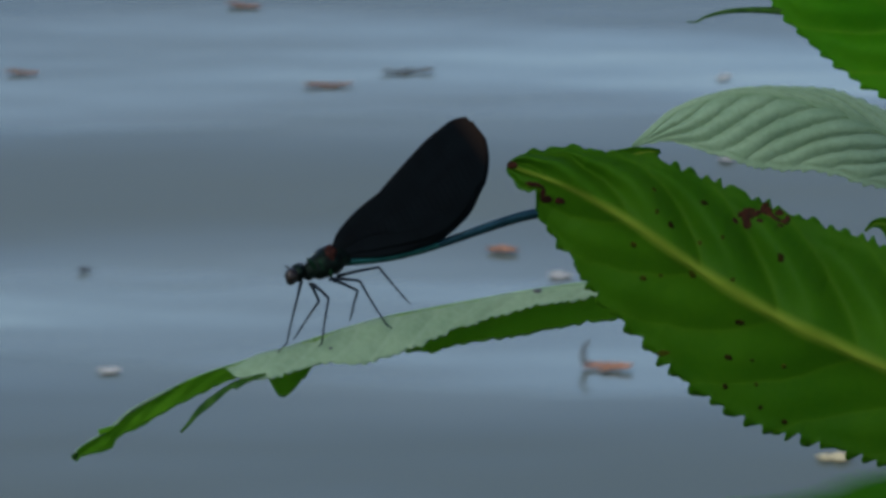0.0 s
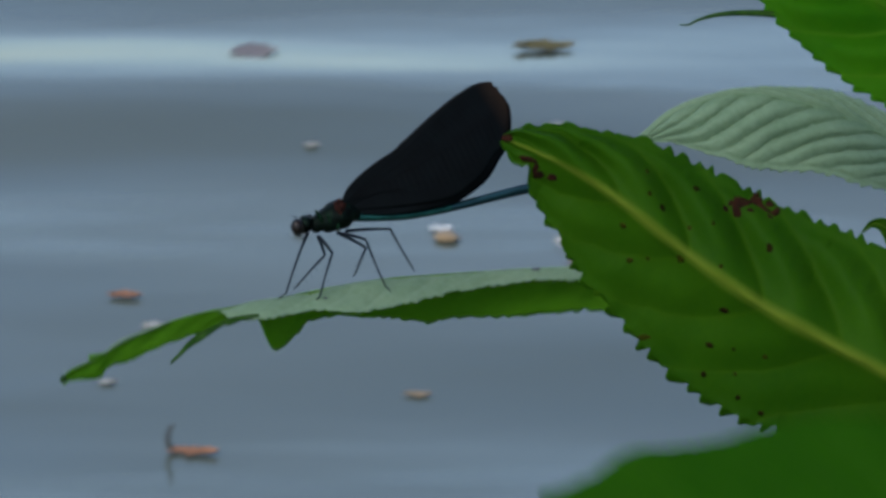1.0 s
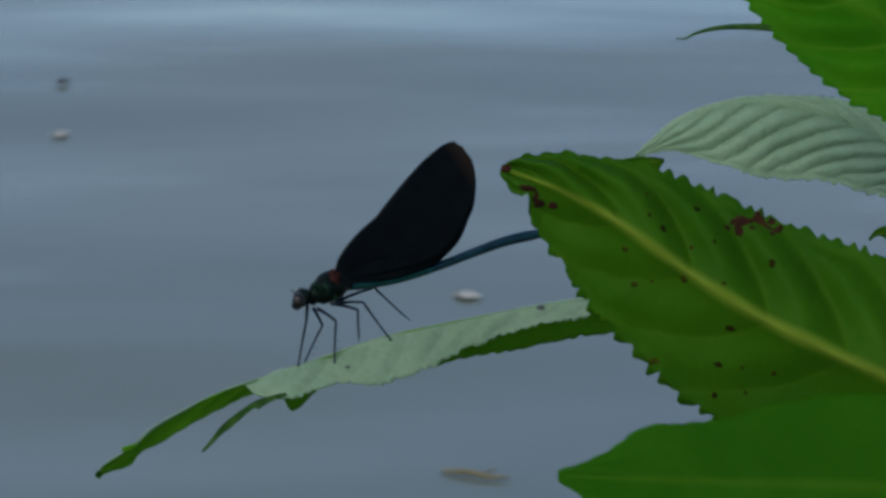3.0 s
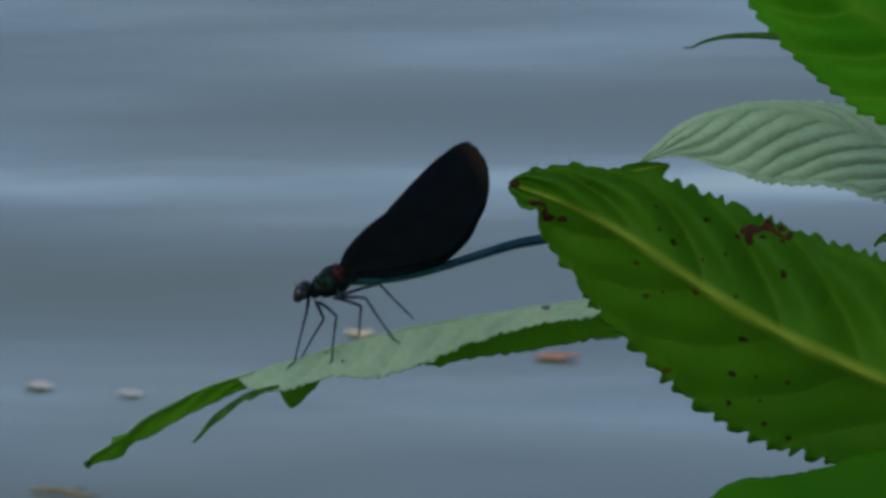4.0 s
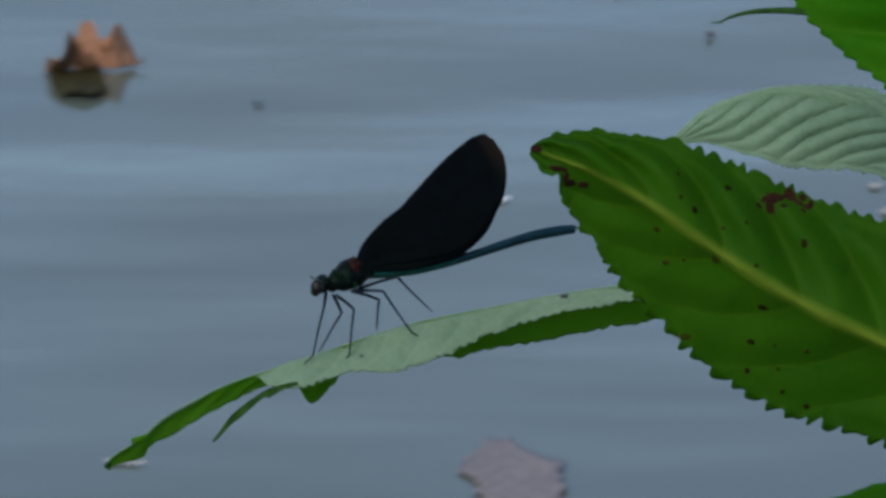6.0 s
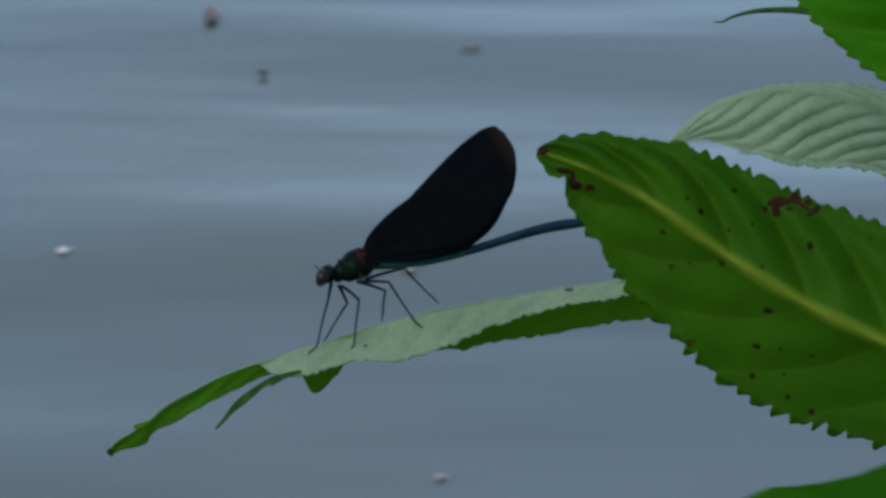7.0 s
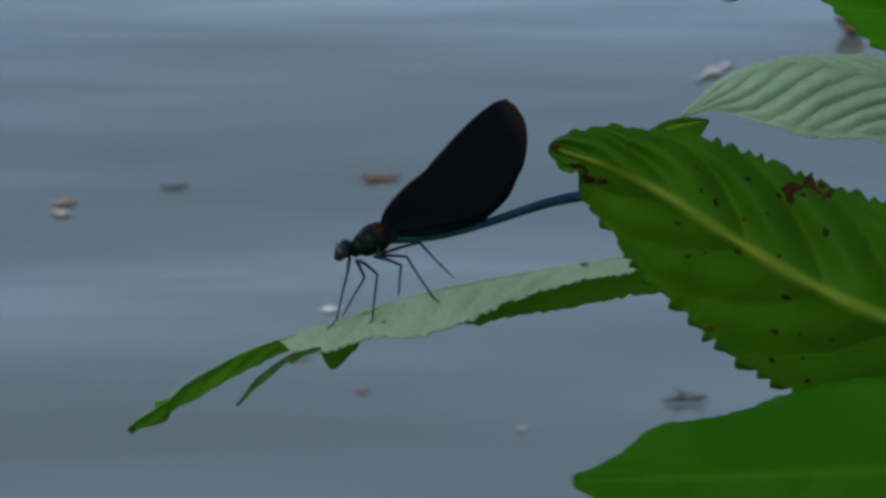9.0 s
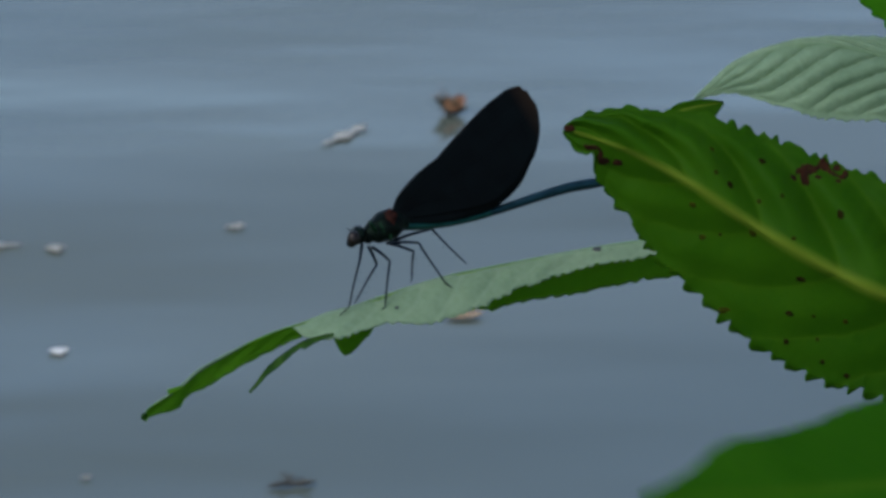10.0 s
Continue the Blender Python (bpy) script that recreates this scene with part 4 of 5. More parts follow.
LITTER = {}
for key, label, mt, length, width, curl, lobes, yaw in (
        ("A1", "small brown dead leaf afloat", DRY_BROWN, 0.020, 0.0068, 0.0008, 0, 10), ("A2", "narrow dark soaked leaf afloat", DRY_DARK, 0.022, 0.0055, 0.0008, 0, 14),
        ("B", "curled orange-brown dead leaf afloat", RUST_LEAF, 0.019, 0.0075, 0.0012, 0, -5), ("C2", "small orange leaf scrap afloat", RUST_LEAF, 0.012, 0.006, 0.001, 0, 0),
        ("D", "narrow olive-brown leaf afloat", OLIVE, 0.026, 0.0135, 0.002, 0, 80),
        ("K1", "rolled orange-brown leaf afloat", RUST_LEAF, 0.012, 0.016, 0.008, 3, 40),
        ("K4", "small brown leaf afloat", DRY_BROWN, 0.016, 0.006, 0.0012, 0, 0), ("K5", "thin brown soaked leaf afloat", DRY_DARK, 0.011, 0.003, 0.0006, 0, 0), ("L7", "small orange leaf scrap afloat", RUST_LEAF, 0.017, 0.006, 0.0006, 0, 0),
        ("P1", "upright faded brown leaf afloat", PINK, 0.020, 0.006, 0.002, 0, 84), ("P4", "small faded leaf scrap afloat", PINK, 0.0045, 0.003, 0.002, 0, 0),
        ("Q2", "small brown dead leaf afloat", DRY_BROWN, 0.013, 0.005, 0.0008, 0, 8), ("Q4", "small brown dead leaf afloat", DRY_BROWN, 0.015, 0.005, 0.0008, 0, 0), ("Q9", "dark soaked leaf scrap afloat", DRY_DARK, 0.007, 0.004, 0.0006, 0, 20),
        ("R5", "small orange leaf scrap afloat", RUST_LEAF, 0.0045, 0.003, 0.0006, 0, 0), ("R6", "small tan leaf scrap afloat", TAN_PETAL, 0.013, 0.007, 0.0008, 0, 0), ("R8", "dark soaked leaf scrap afloat", DRY_DARK, 0.005, 0.004, 0.0006, 0, 0), ("R9", "dark soaked leaf scrap afloat", DRY_DARK, 0.005, 0.0025, 0.0005, 0, 0)):
    LITTER[key] = (floater("floating_leaf", label, "leaf", mt, length, width, curl, len(LITTER) + 3, "leaves on the water", lobes, length > 0.030, 1.4, 0.5), yaw)
for key, mt, length, width in (("C", PETAL, 0.011, 0.014), ("F", WHITE_PETAL, 0.011, 0.022), ("F2", PETAL, 0.011, 0.013), ("G", PINK, 0.026, 0.040), ("I", PINK, 0.105, 0.062), ("J", STRAW, 0.010, 0.014), ("K2", PETAL, 0.040, 0.016),
                               ("K6", WHITE_PETAL, 0.008, 0.010), ("K7", WHITE_PETAL, 0.008, 0.009), ("K8", PETAL, 0.009, 0.008), ("K9", WHITE_PETAL, 0.006, 0.008), ("L1", PETAL, 0.013, 0.012), ("L3", PETAL, 0.012, 0.009),
                               ("L4", STRAW, 0.013, 0.010), ("L6", PETAL, 0.009, 0.010), ("L8", PETAL, 0.010, 0.012), ("M1", WHITE_PETAL, 0.007, 0.007), ("M2", PETAL, 0.006, 0.006),
                               ("M3", STRAW, 0.011, 0.010), ("M4", PETAL, 0.010, 0.011), ("M6", TAN_PETAL, 0.012, 0.009), ("M7", PETAL, 0.009, 0.008), ("J3", PETAL, 0.008, 0.009), ("J4", PETAL, 0.006, 0.008), ("M9", PETAL, 0.007, 0.012), ("N2", PETAL, 0.018, 0.006),
                               ("Q1", PETAL, 0.011, 0.010), ("Q3", STRAW, 0.015, 0.012), ("Q5", PETAL, 0.007, 0.008), ("Q6", PETAL, 0.009, 0.008), ("Q8", PETAL, 0.009, 0.009), ("R1", PETAL, 0.008, 0.008),
                               ("R2", PETAL, 0.016, 0.011), ("R3", PETAL, 0.009, 0.010), ("R4", PETAL, 0.004, 0.005), ("R7", TAN_PETAL, 0.014, 0.010)):
    big = mt is PINK
    LITTER[key] = (floater("petal", "large faded pinkish petal adrift" if big else "straw-yellow sliver adrift on the stream" if mt is STRAW else "small whitish petal adrift on the stream", "petal", mt, length * 0.78, width * 0.58, 0.0005, len(LITTER) + 3, "petals on the water", 2 if key in ("F", "F2", "K6", "K2", "R2") else 0, False, 1.2 if big else 2.2, 0.3 if big else 0.9), {"K2": 50, "F": 20, "I": 97}.get(key, 15 * math.sin(len(LITTER))))
for key, label, length, mt in (("K3", "dark wet twig with a side shoot afloat", 0.017, DRY_DARK), ("J2", "pale peeled twig afloat", 0.034, PEELED), ("L2", "yellow-green twig afloat", 0.026, OLIVE), ("N1", "short pale twig afloat", 0.010, PINK), ("M8", "short dark twig afloat", 0.006, DRY_DARK), ("P2", "thin grey twig afloat", 0.010, PINK)):
    LITTER[key] = (twig(label + " on the stream", length, len(LITTER), mt), {"J2": 24, "K3": 0, "L2": -16}.get(key, 5))


def autumn_leaf():
    """A large dry leaf that floats half upright: broad curled end, narrow end, pale rims and its dark reflection built
    as a lobe.
    """
    ob = tagged(new("floating_leaf"), "large curled orange autumn leaf afloat with its dark reflection as a lobe", "leaf", "leaves on the water")
    n, m = 40, 10
    # The dark lobe on the water is an added shape for the underside's reflection.
    for name, mt, label in (("blade", DRY_ORANGE, ""), ("reflection_lobe", REFLECTED_DARK, "dark underside reflection, shaped as a lobe on the water"), ("pale_rim", PETAL, "bleached whitish rim")):
        bm = bmesh.new()
        skins = []
        for skin in (0, 1):
            grid = []
            for i in range(n):
                f = i / (n - 1)
                row = []
                for j in range(m):
                    q = j / (m - 1)
                    rough = noise.noise(Vector((f * 6, q * 2.5, 3.0)))
                    if name == "blade":
                        high = float(np.interp(f, (0, 0.06, 0.2, 0.35, 0.6, 0.8, 0.93, 1), (9, 14, 15.5, 11, 8, 8.5, 7, 3)))
                        x = (f - 0.5) * 50 + 2.2 * math.sin(q * 2.6) * (1 if f < 0.12 else 0) + 1.2 * rough
                        y = -5 + 9 * q + 2.5 * math.sin(7 * f + 2 * q) + 1.5 * rough
                        z = 0.3 + high * (q ** 0.85) * (1 + 0.14 * math.sin(17 * f)) + 1.3 * noise.noise(Vector((f * 4, q * 3, 8.0))) * q - 2.2 * math.sin(math.pi * q) * (1 - f)
                    elif name == "reflection_lobe":
                        wide = (math.sin(math.pi * f) ** 0.6) * (0.75 + 0.35 * math.sin(9 * f + 1))
                        x, y, z = -21 + 36 * f + 1.5 * rough, -3 - 30 * wide * q, 0.5 + 0.4 * rough + 0.8 * (1 - q)
                    else:
                        wide = math.sin(math.pi * f) ** 0.6
                        x, y, z = -29 + 14 * f + rough, -7 - 9 * wide * q + 3 * rough, 1.2 + 2.0 * wide * (1 - q) + rough
                    row.append(bm.verts.new((x / 1000, y / 1000, (z + 0.35 * skin) / 1000)))
                grid.append(row)
            skins.append(grid)
        a, b = skins
        for i in range(n - 1):
            for j in range(m - 1):
                bm.faces.new((a[i][j], a[i + 1][j], a[i + 1][j + 1], a[i][j + 1]))
                bm.faces.new((b[i][j], b[i][j + 1], b[i + 1][j + 1], b[i + 1][j]))
            for j in (0, m - 1):
                bm.faces.new((a[i][j], b[i][j], b[i + 1][j], a[i + 1][j]))
        for i in (0, n - 1):
            for j in range(m - 1):
                bm.faces.new((a[i][j], a[i][j + 1], b[i][j + 1], b[i][j]))
        bmesh.ops.recalc_face_normals(bm, faces=bm.faces)
        part(name, bm, mt, ob, label)
    rod("stalk", [(0.022, -0.002, 0.004), (0.028, 0.0, 0.008), (0.032, 0.002, 0.013)], [0.0008, 0.0006, 0.0004], PEELED, ob, 6, 8)
    return ob


rod("curled_stalk", [(-0.0085, 0.0, 0.0004), (-0.0098, 0.0006, 0.0045), (-0.0088, 0.001, 0.0085), (-0.0074, 0.001, 0.0102)], [0.0011, 0.0010, 0.0008, 0.0004], DRY_DARK, LITTER["B"][0], 7, 12, 1.0, "dark upright curled stalk")


def crumpled_leaf():
    """A dead leaf folded on itself: two upright lobes over a dark base that stands in for their reflection."""
    ob = tagged(new("floating_leaf"), "crumpled rusty brown leaf standing half upright on the water", "leaf", "leaves on the water")
    n, m = 34, 12
    # The last, nearly flat piece is added to draw the leaf's dark mirror image.
    for name, mt, x0, wide, tall, lean, bend in (("blade", RUST_LEAF, 6.0, 30, 17, 8, 1.6), ("folded_lobe", DRY_BROWN, -10, 24, 14, -6, -2.0), ("reflection_base", REFLECTED_DARK, -9, 24, 2.5, -44, 0.7)):
        bm = bmesh.new()
        skins = []
        for skin in (0, 1):
            grid = []
            for i in range(n):
                f = i / (n - 1)
                rim = math.sin(math.pi * (0.08 + 0.86 * f)) ** 0.5 * (1 + 0.22 * math.sin(11 * f + x0) + 0.25 * noise.noise(Vector((f * 8, x0, 4.0))))
                row = []
                for j in range(m):
                    q = j / (m - 1)
                    crease = 2.2 * noise.noise(Vector((f * 5 + x0, q * 3, 2.0)))
                    x = x0 + (f - 0.5) * wide * (1 - 0.12 * q) + crease * 0.6
                    y = lean * q + bend * 3 * math.sin(2.6 * math.pi * f) * (0.4 + q) + crease
                    row.append(bm.verts.new((x / 1000, (y + 0.4 * skin) / 1000, (0.2 + tall * rim * q + 0.2 * skin) / 1000)))
                grid.append(row)
            skins.append(grid)
        a, b = skins
        for i in range(n - 1):
            for j in range(m - 1):
                bm.faces.new((a[i][j], a[i + 1][j], a[i + 1][j + 1], a[i][j + 1]))
                bm.faces.new((b[i][j], b[i][j + 1], b[i + 1][j + 1], b[i + 1][j]))
            for j in (0, m - 1):
                bm.faces.new((a[i][j], b[i][j], b[i + 1][j], a[i + 1][j]))
        for i in (0, n - 1):
            for j in range(m - 1):
                bm.faces.new((a[i][j], a[i][j + 1], b[i][j + 1], b[i][j]))
        bmesh.ops.recalc_face_normals(bm, faces=bm.faces)
        part(name, bm, mt, ob, "" if name == "blade" else "darker folded lobe" if name == "folded_lobe" else "dark reflection shaped as a flat base")
    rod("stalk", [(0.014, -0.002, 0.002), (0.019, -0.001, 0.0025), (0.024, 0.0, 0.003)], [0.0007, 0.0006, 0.0004], DRY_BROWN, ob, 6, 8)
    return ob


LITTER["H"] = (crumpled_leaf(), 8)
LITTER["E"] = (autumn_leaf(), 6)
bm = bmesh.new()
ball(bm, (-0.0005, -0.0135, 0.0012), (0.0052, 0.006, 0.0014), Matrix.Rotation(0.4, 3, "Z"), 14, 8, 0.5, 2.0)
part("withered_end", bm, TAN_PETAL, LITTER["F"][0], "tan withered end")

# Paths: seconds, millimetres across and up in the plane of view, roll, turn and twist in degrees.
FRONT_WAY = [
    (0, 46.72, -7.12, -1.67, -1.5, -4.13), (0.1, 45.87, -7.35, -1.55, -1.6, -4.562), (0.2, 45.14, -3.06, -4.36, -4.4, -4.994), (0.3, 44.98, -6.19, -2.35, -2.8, -5.426),
    (0.4, 45.95, -7.36, -1.61, -2.3, -5.858), (0.5, 45.60, -3.50, -4.15, -4.9, -6.29), (0.6, 45.02, -3.64, -4.08, -3.6, -4.68), (0.7, 44.83, -5.16, -3.10, -1.4, -3.07),
    (0.8, 45.39, -4.14, -3.78, -0.8, -1.46), (0.9, 45.66, -6.52, -1.91, 2.7, 0.52), (1, 44.96, -4.97, -5.45, -5.3, -2.74), (1.1, 45.39, -11.47, 1.28, 1.3, 3.22),
    (1.2, 44.78, -9.64, -0.49, -1.0, -2.59), (1.3, 44.55, -9.04, -1.56, -3.0, -4.99), (1.4, 44.55, -7.34, -2.09, -4.9, -4.355), (1.5, 45.78, -9.64, -0.03, -4.5, -3.72),
    (1.6, 45.71, -8.91, -0.43, -4.3, -3.842), (1.7, 46.17, -9.41, -0.02, -3.4, -3.964), (1.8, 44.70, -6.33, -1.94, -4.6, -4.086), (1.9, 44.78, -7.04, -1.40, -3.6, -4.208),
    (2, 45.91, -7.29, -1.16, -2.8, -4.33), (2.1, 46.20, -6.29, -1.64, -3.1, -3.34), (2.2, 46.38, -7.70, -0.55, -1.9, -2.35), (3.3, 45.47, -4.71, -3.87, -7.2, -9.14),
    (3.4, 45.47, -4.20, -3.89, -6.7, -7.325), (3.5, 46.52, -6.35, -2.19, -4.7, -5.51), (3.6, 45.26, -0.99, -5.73, -7.4, -5.116), (3.7, 44.94, -5.18, -3.06, -4.4, -4.722),
    (3.8, 44.85, -8.82, -0.74, -1.7, -4.328), (3.9, 44.18, -5.93, -2.68, -3.0, -3.934), (4, 45.39, -8.41, -1.12, -1.0, -3.54), (4.1, 46.00, -6.72, -1.97, -1.7, -3.266),
    (4.2, 45.28, -5.85, -2.30, -2.0, -2.992), (4.3, 45.11, -6.17, -1.84, -1.5, -2.718), (4.4, 44.87, -7.01, -1.06, -0.7, -2.444), (4.5, 45.30, -7.71, -0.36, 0.0, -2.17),
    (4.6, 46.07, -3.62, -2.82, -2.4, -2.028), (4.7, 46.96, -5.37, -1.49, -1.3, -1.886), (4.8, 47.04, -6.31, -0.68, -0.7, -1.744), (4.9, 46.13, -5.24, -1.19, -1.2, -1.602),
    (5, 45.35, -3.52, -2.11, -2.2, -1.46), (5.1, 46.16, -7.36, 0.01, -0.6, -2.262), (5.2, 46.43, -7.56, -0.23, -1.2, -3.064), (5.3, 46.08, -4.98, -2.29, -3.5, -3.866),
    (5.4, 45.45, -2.71, -4.14, -5.6, -4.668), (5.5, 45.76, -5.60, -2.63, -4.6, -5.47), (5.6, 45.56, -6.60, -1.27, -1.5, -4.44), (5.7, 45.91, -3.61, -2.50, -0.7, -3.41),
    (6.8, 46.06, -9.23, 1.27, -0.4, 1.14), (6.9, 46.58, -6.27, -1.34, -3.0, -1.78), (7, 46.09, -5.62, -2.45, -4.3, -4.7), (7.1, 45.90, -7.17, -1.21, -2.8, -3.732),
    (7.2, 44.82, -4.42, -2.77, -3.9, -2.764), (7.3, 44.94, -5.88, -1.59, -2.5, -1.796), (7.4, 45.52, -7.19, -0.50, -1.1, -0.828), (7.5, 45.65, -7.81, 0.13, -0.2, 0.14),
    (7.6, 44.94, -4.81, -2.22, -4.5, -1.10667), (7.7, 45.04, -4.38, -2.91, -7.3, -2.35333), (7.8, 45.28, -2.38, -4.61, -11.0, -3.6), (7.9, 46.20, -7.46, -1.00, -3.3, -3.15),
    (8, 46.46, -5.94, -1.67, 0.5, -2.7), (8.1, 45.74, -3.42, -3.14, -1.3, -2.414), (8.2, 46.64, -7.95, -0.03, 1.2, -2.128), (8.3, 47.00, -6.72, -0.65, 0.3, -1.842),
    (8.4, 46.36, -4.54, -1.90, -1.3, -1.556), (8.5, 46.01, -7.93, 0.47, 0.5, -1.27), (8.6, 45.70, -5.34, -1.37, -1.3, -1.084), (8.7, 45.43, -5.09, -1.68, -1.7, -0.898),
    (8.8, 46.64, -6.76, -0.76, -0.9, -0.712), (8.9, 45.79, -6.04, -1.38, -1.6, -0.526), (9, 46.17, -8.58, 0.12, -0.3, -0.34), (9.1, 46.66, -7.87, -0.28, -0.6, -0.24),
    (9.2, 45.77, -6.61, -1.02, -1.3, -0.14), (9.3, 46.33, -8.08, -0.00, -0.3, -0.04), (9.4, 46.26, -8.74, 0.49, 0.2, 0.06), (9.5, 45.67, -8.65, 0.50, 0.3, 0.16),
    (9.6, 46.33, -8.81, 0.51, 0.3, 0.128), (9.7, 46.36, -9.41, 0.80, 0.6, 0.096), (9.8, 47.19, -8.13, -0.12, -0.2, 0.064), (9.9, 46.83, -8.39, -0.05, -0.1, 0.032),
    (10, 46.35, -8.61, 0.00, 0.0, 0),
]
DAMSELFLY_WAY = [
    (0, -15.33, -3.89, 2.20, -10.4, 0), (0.1, -15.87, -3.60, 2.00, -9.1, 0), (0.2, -15.66, -3.74, 1.80, -7.8, 0), (0.3, -16.04, -4.21, 1.60, -6.6, 0),
    (0.4, -16.40, -4.61, 1.40, -5.3, 0), (0.5, -16.23, -4.84, 1.20, -4.0, 0), (0.6, -15.79, -4.47, 0.91, -6.8, 0), (0.7, -15.12, -2.93, 0.62, -9.5, 0),
    (0.8, -15.26, -1.94, 0.33, -12.3, 0), (0.9, -15.29, -0.26, -1.30, -8.5, 0), (1, -13.73, 3.50, -2.26, -18.0, 0), (1.1, -15.50, -1.47, -1.82, 1.7, 0),
    (1.2, -17.28, -8.90, 0.06, 4.6, 0), (1.3, -16.52, -9.54, -2.47, 9.1, 0), (1.4, -15.84, -7.92, -1.16, 4.4, 0), (1.5, -15.67, -7.10, 0.16, -0.3, 0),
    (1.6, -16.65, -7.24, 0.72, -1.6, 0), (1.7, -16.77, -7.35, 1.27, -3.0, 0), (1.8, -15.48, -6.85, 1.83, -4.3, 0), (1.9, -15.62, -6.74, 2.38, -5.7, 0),
    (2, -16.27, -6.94, 2.94, -7.0, 0), (2.1, -16.01, -6.45, 3.07, -7.3, 0), (2.2, -15.49, -5.49, 3.20, -7.7, 0), (3.3, -14.63, -7.64, 2.33, 4.3, 0),
    (3.4, -15.45, -7.94, 1.89, -0.8, 0), (3.5, -15.92, -4.78, 1.44, -5.8, 0), (3.6, -16.38, -5.16, 1.10, -4.9, 0), (3.7, -16.57, -5.56, 0.76, -4.1, 0),
    (3.8, -16.91, -7.96, 0.43, -3.2, 0), (3.9, -17.00, -7.72, 0.09, -2.4, 0), (4, -16.28, -5.52, -0.25, -1.5, 0), (4.1, -15.86, -4.57, -0.11, -0.4, 0),
    (4.2, -16.17, -5.75, 0.03, 0.7, 0), (4.3, -16.55, -7.02, 0.17, 1.8, 0), (4.4, -16.01, -7.48, 0.31, 2.9, 0), (4.5, -15.77, -6.45, 0.45, 4.0, 0),
    (4.6, -15.89, -5.61, 0.36, 4.6, 0), (4.7, -15.32, -4.72, 0.27, 5.1, 0), (4.8, -15.68, -4.88, 0.18, 5.7, 0), (4.9, -15.36, -5.65, 0.09, 6.2, 0),
    (5, -14.65, -6.26, -0.00, 6.8, 0), (5.1, -15.29, -6.69, 0.08, 5.5, 0), (5.2, -15.87, -6.25, 0.16, 4.1, 0), (5.3, -16.01, -5.31, 0.23, 2.8, 0),
    (5.4, -15.74, -5.97, 0.31, 1.4, 0), (5.5, -15.85, -6.41, 0.39, 0.1, 0), (5.6, -15.84, -5.46, 0.33, -1.2, 0), (5.7, -15.93, -5.21, 0.27, -2.5, 0),
    (6.8, -16.31, -7.12, 0.64, 0.1, 0), (6.9, -16.18, -6.19, 0.11, -2.1, 0), (7, -16.00, -4.91, -0.41, -4.2, 0), (7.1, -16.51, -5.30, -0.26, -2.9, 0),
    (7.2, -16.63, -7.13, -0.10, -1.6, 0), (7.3, -16.40, -7.19, 0.05, -0.2, 0), (7.4, -16.60, -5.83, 0.21, 1.1, 0), (7.5, -16.94, -6.97, 0.36, 2.4, 0),
    (7.6, -16.55, -6.32, 0.11, 1.6, 0), (7.7, -16.32, -6.13, -0.15, 0.7, 0), (7.8, -15.96, -5.72, -0.40, -0.1, 0), (7.9, -15.90, -5.64, -0.09, -0.0, 0),
    (8, -15.92, -5.72, 0.22, -0.0, 0), (8.1, -15.09, -4.92, 0.33, -0.1, 0), (8.2, -15.39, -5.00, 0.45, -0.1, 0), (8.3, -15.30, -5.08, 0.56, -0.2, 0),
    (8.4, -15.03, -4.91, 0.68, -0.2, 0), (8.5, -15.39, -5.17, 0.79, -0.3, 0), (8.6, -15.83, -6.38, 0.67, -0.3, 0), (8.7, -15.97, -5.49, 0.55, -0.3, 0),
    (8.8, -15.85, -5.46, 0.43, -0.3, 0), (8.9, -15.82, -5.86, 0.31, -0.3, 0), (9, -15.91, -5.53, 0.19, -0.3, 0), (9.1, -16.17, -5.53, 0.31, -0.4, 0),
    (9.2, -16.20, -5.64, 0.43, -0.4, 0), (9.3, -16.41, -5.94, 0.54, -0.5, 0), (9.4, -16.27, -5.48, 0.66, -0.5, 0), (9.5, -17.07, -6.35, 0.78, -0.6, 0),
    (9.6, -16.29, -6.49, 0.62, -0.5, 0), (9.7, -15.94, -6.35, 0.47, -0.4, 0), (9.8, -15.82, -5.03, 0.31, -0.2, 0), (9.9, -15.98, -5.32, 0.16, -0.1, 0),
    (10, -16.10, -6.28, 0.00, 0.0, 0),
]
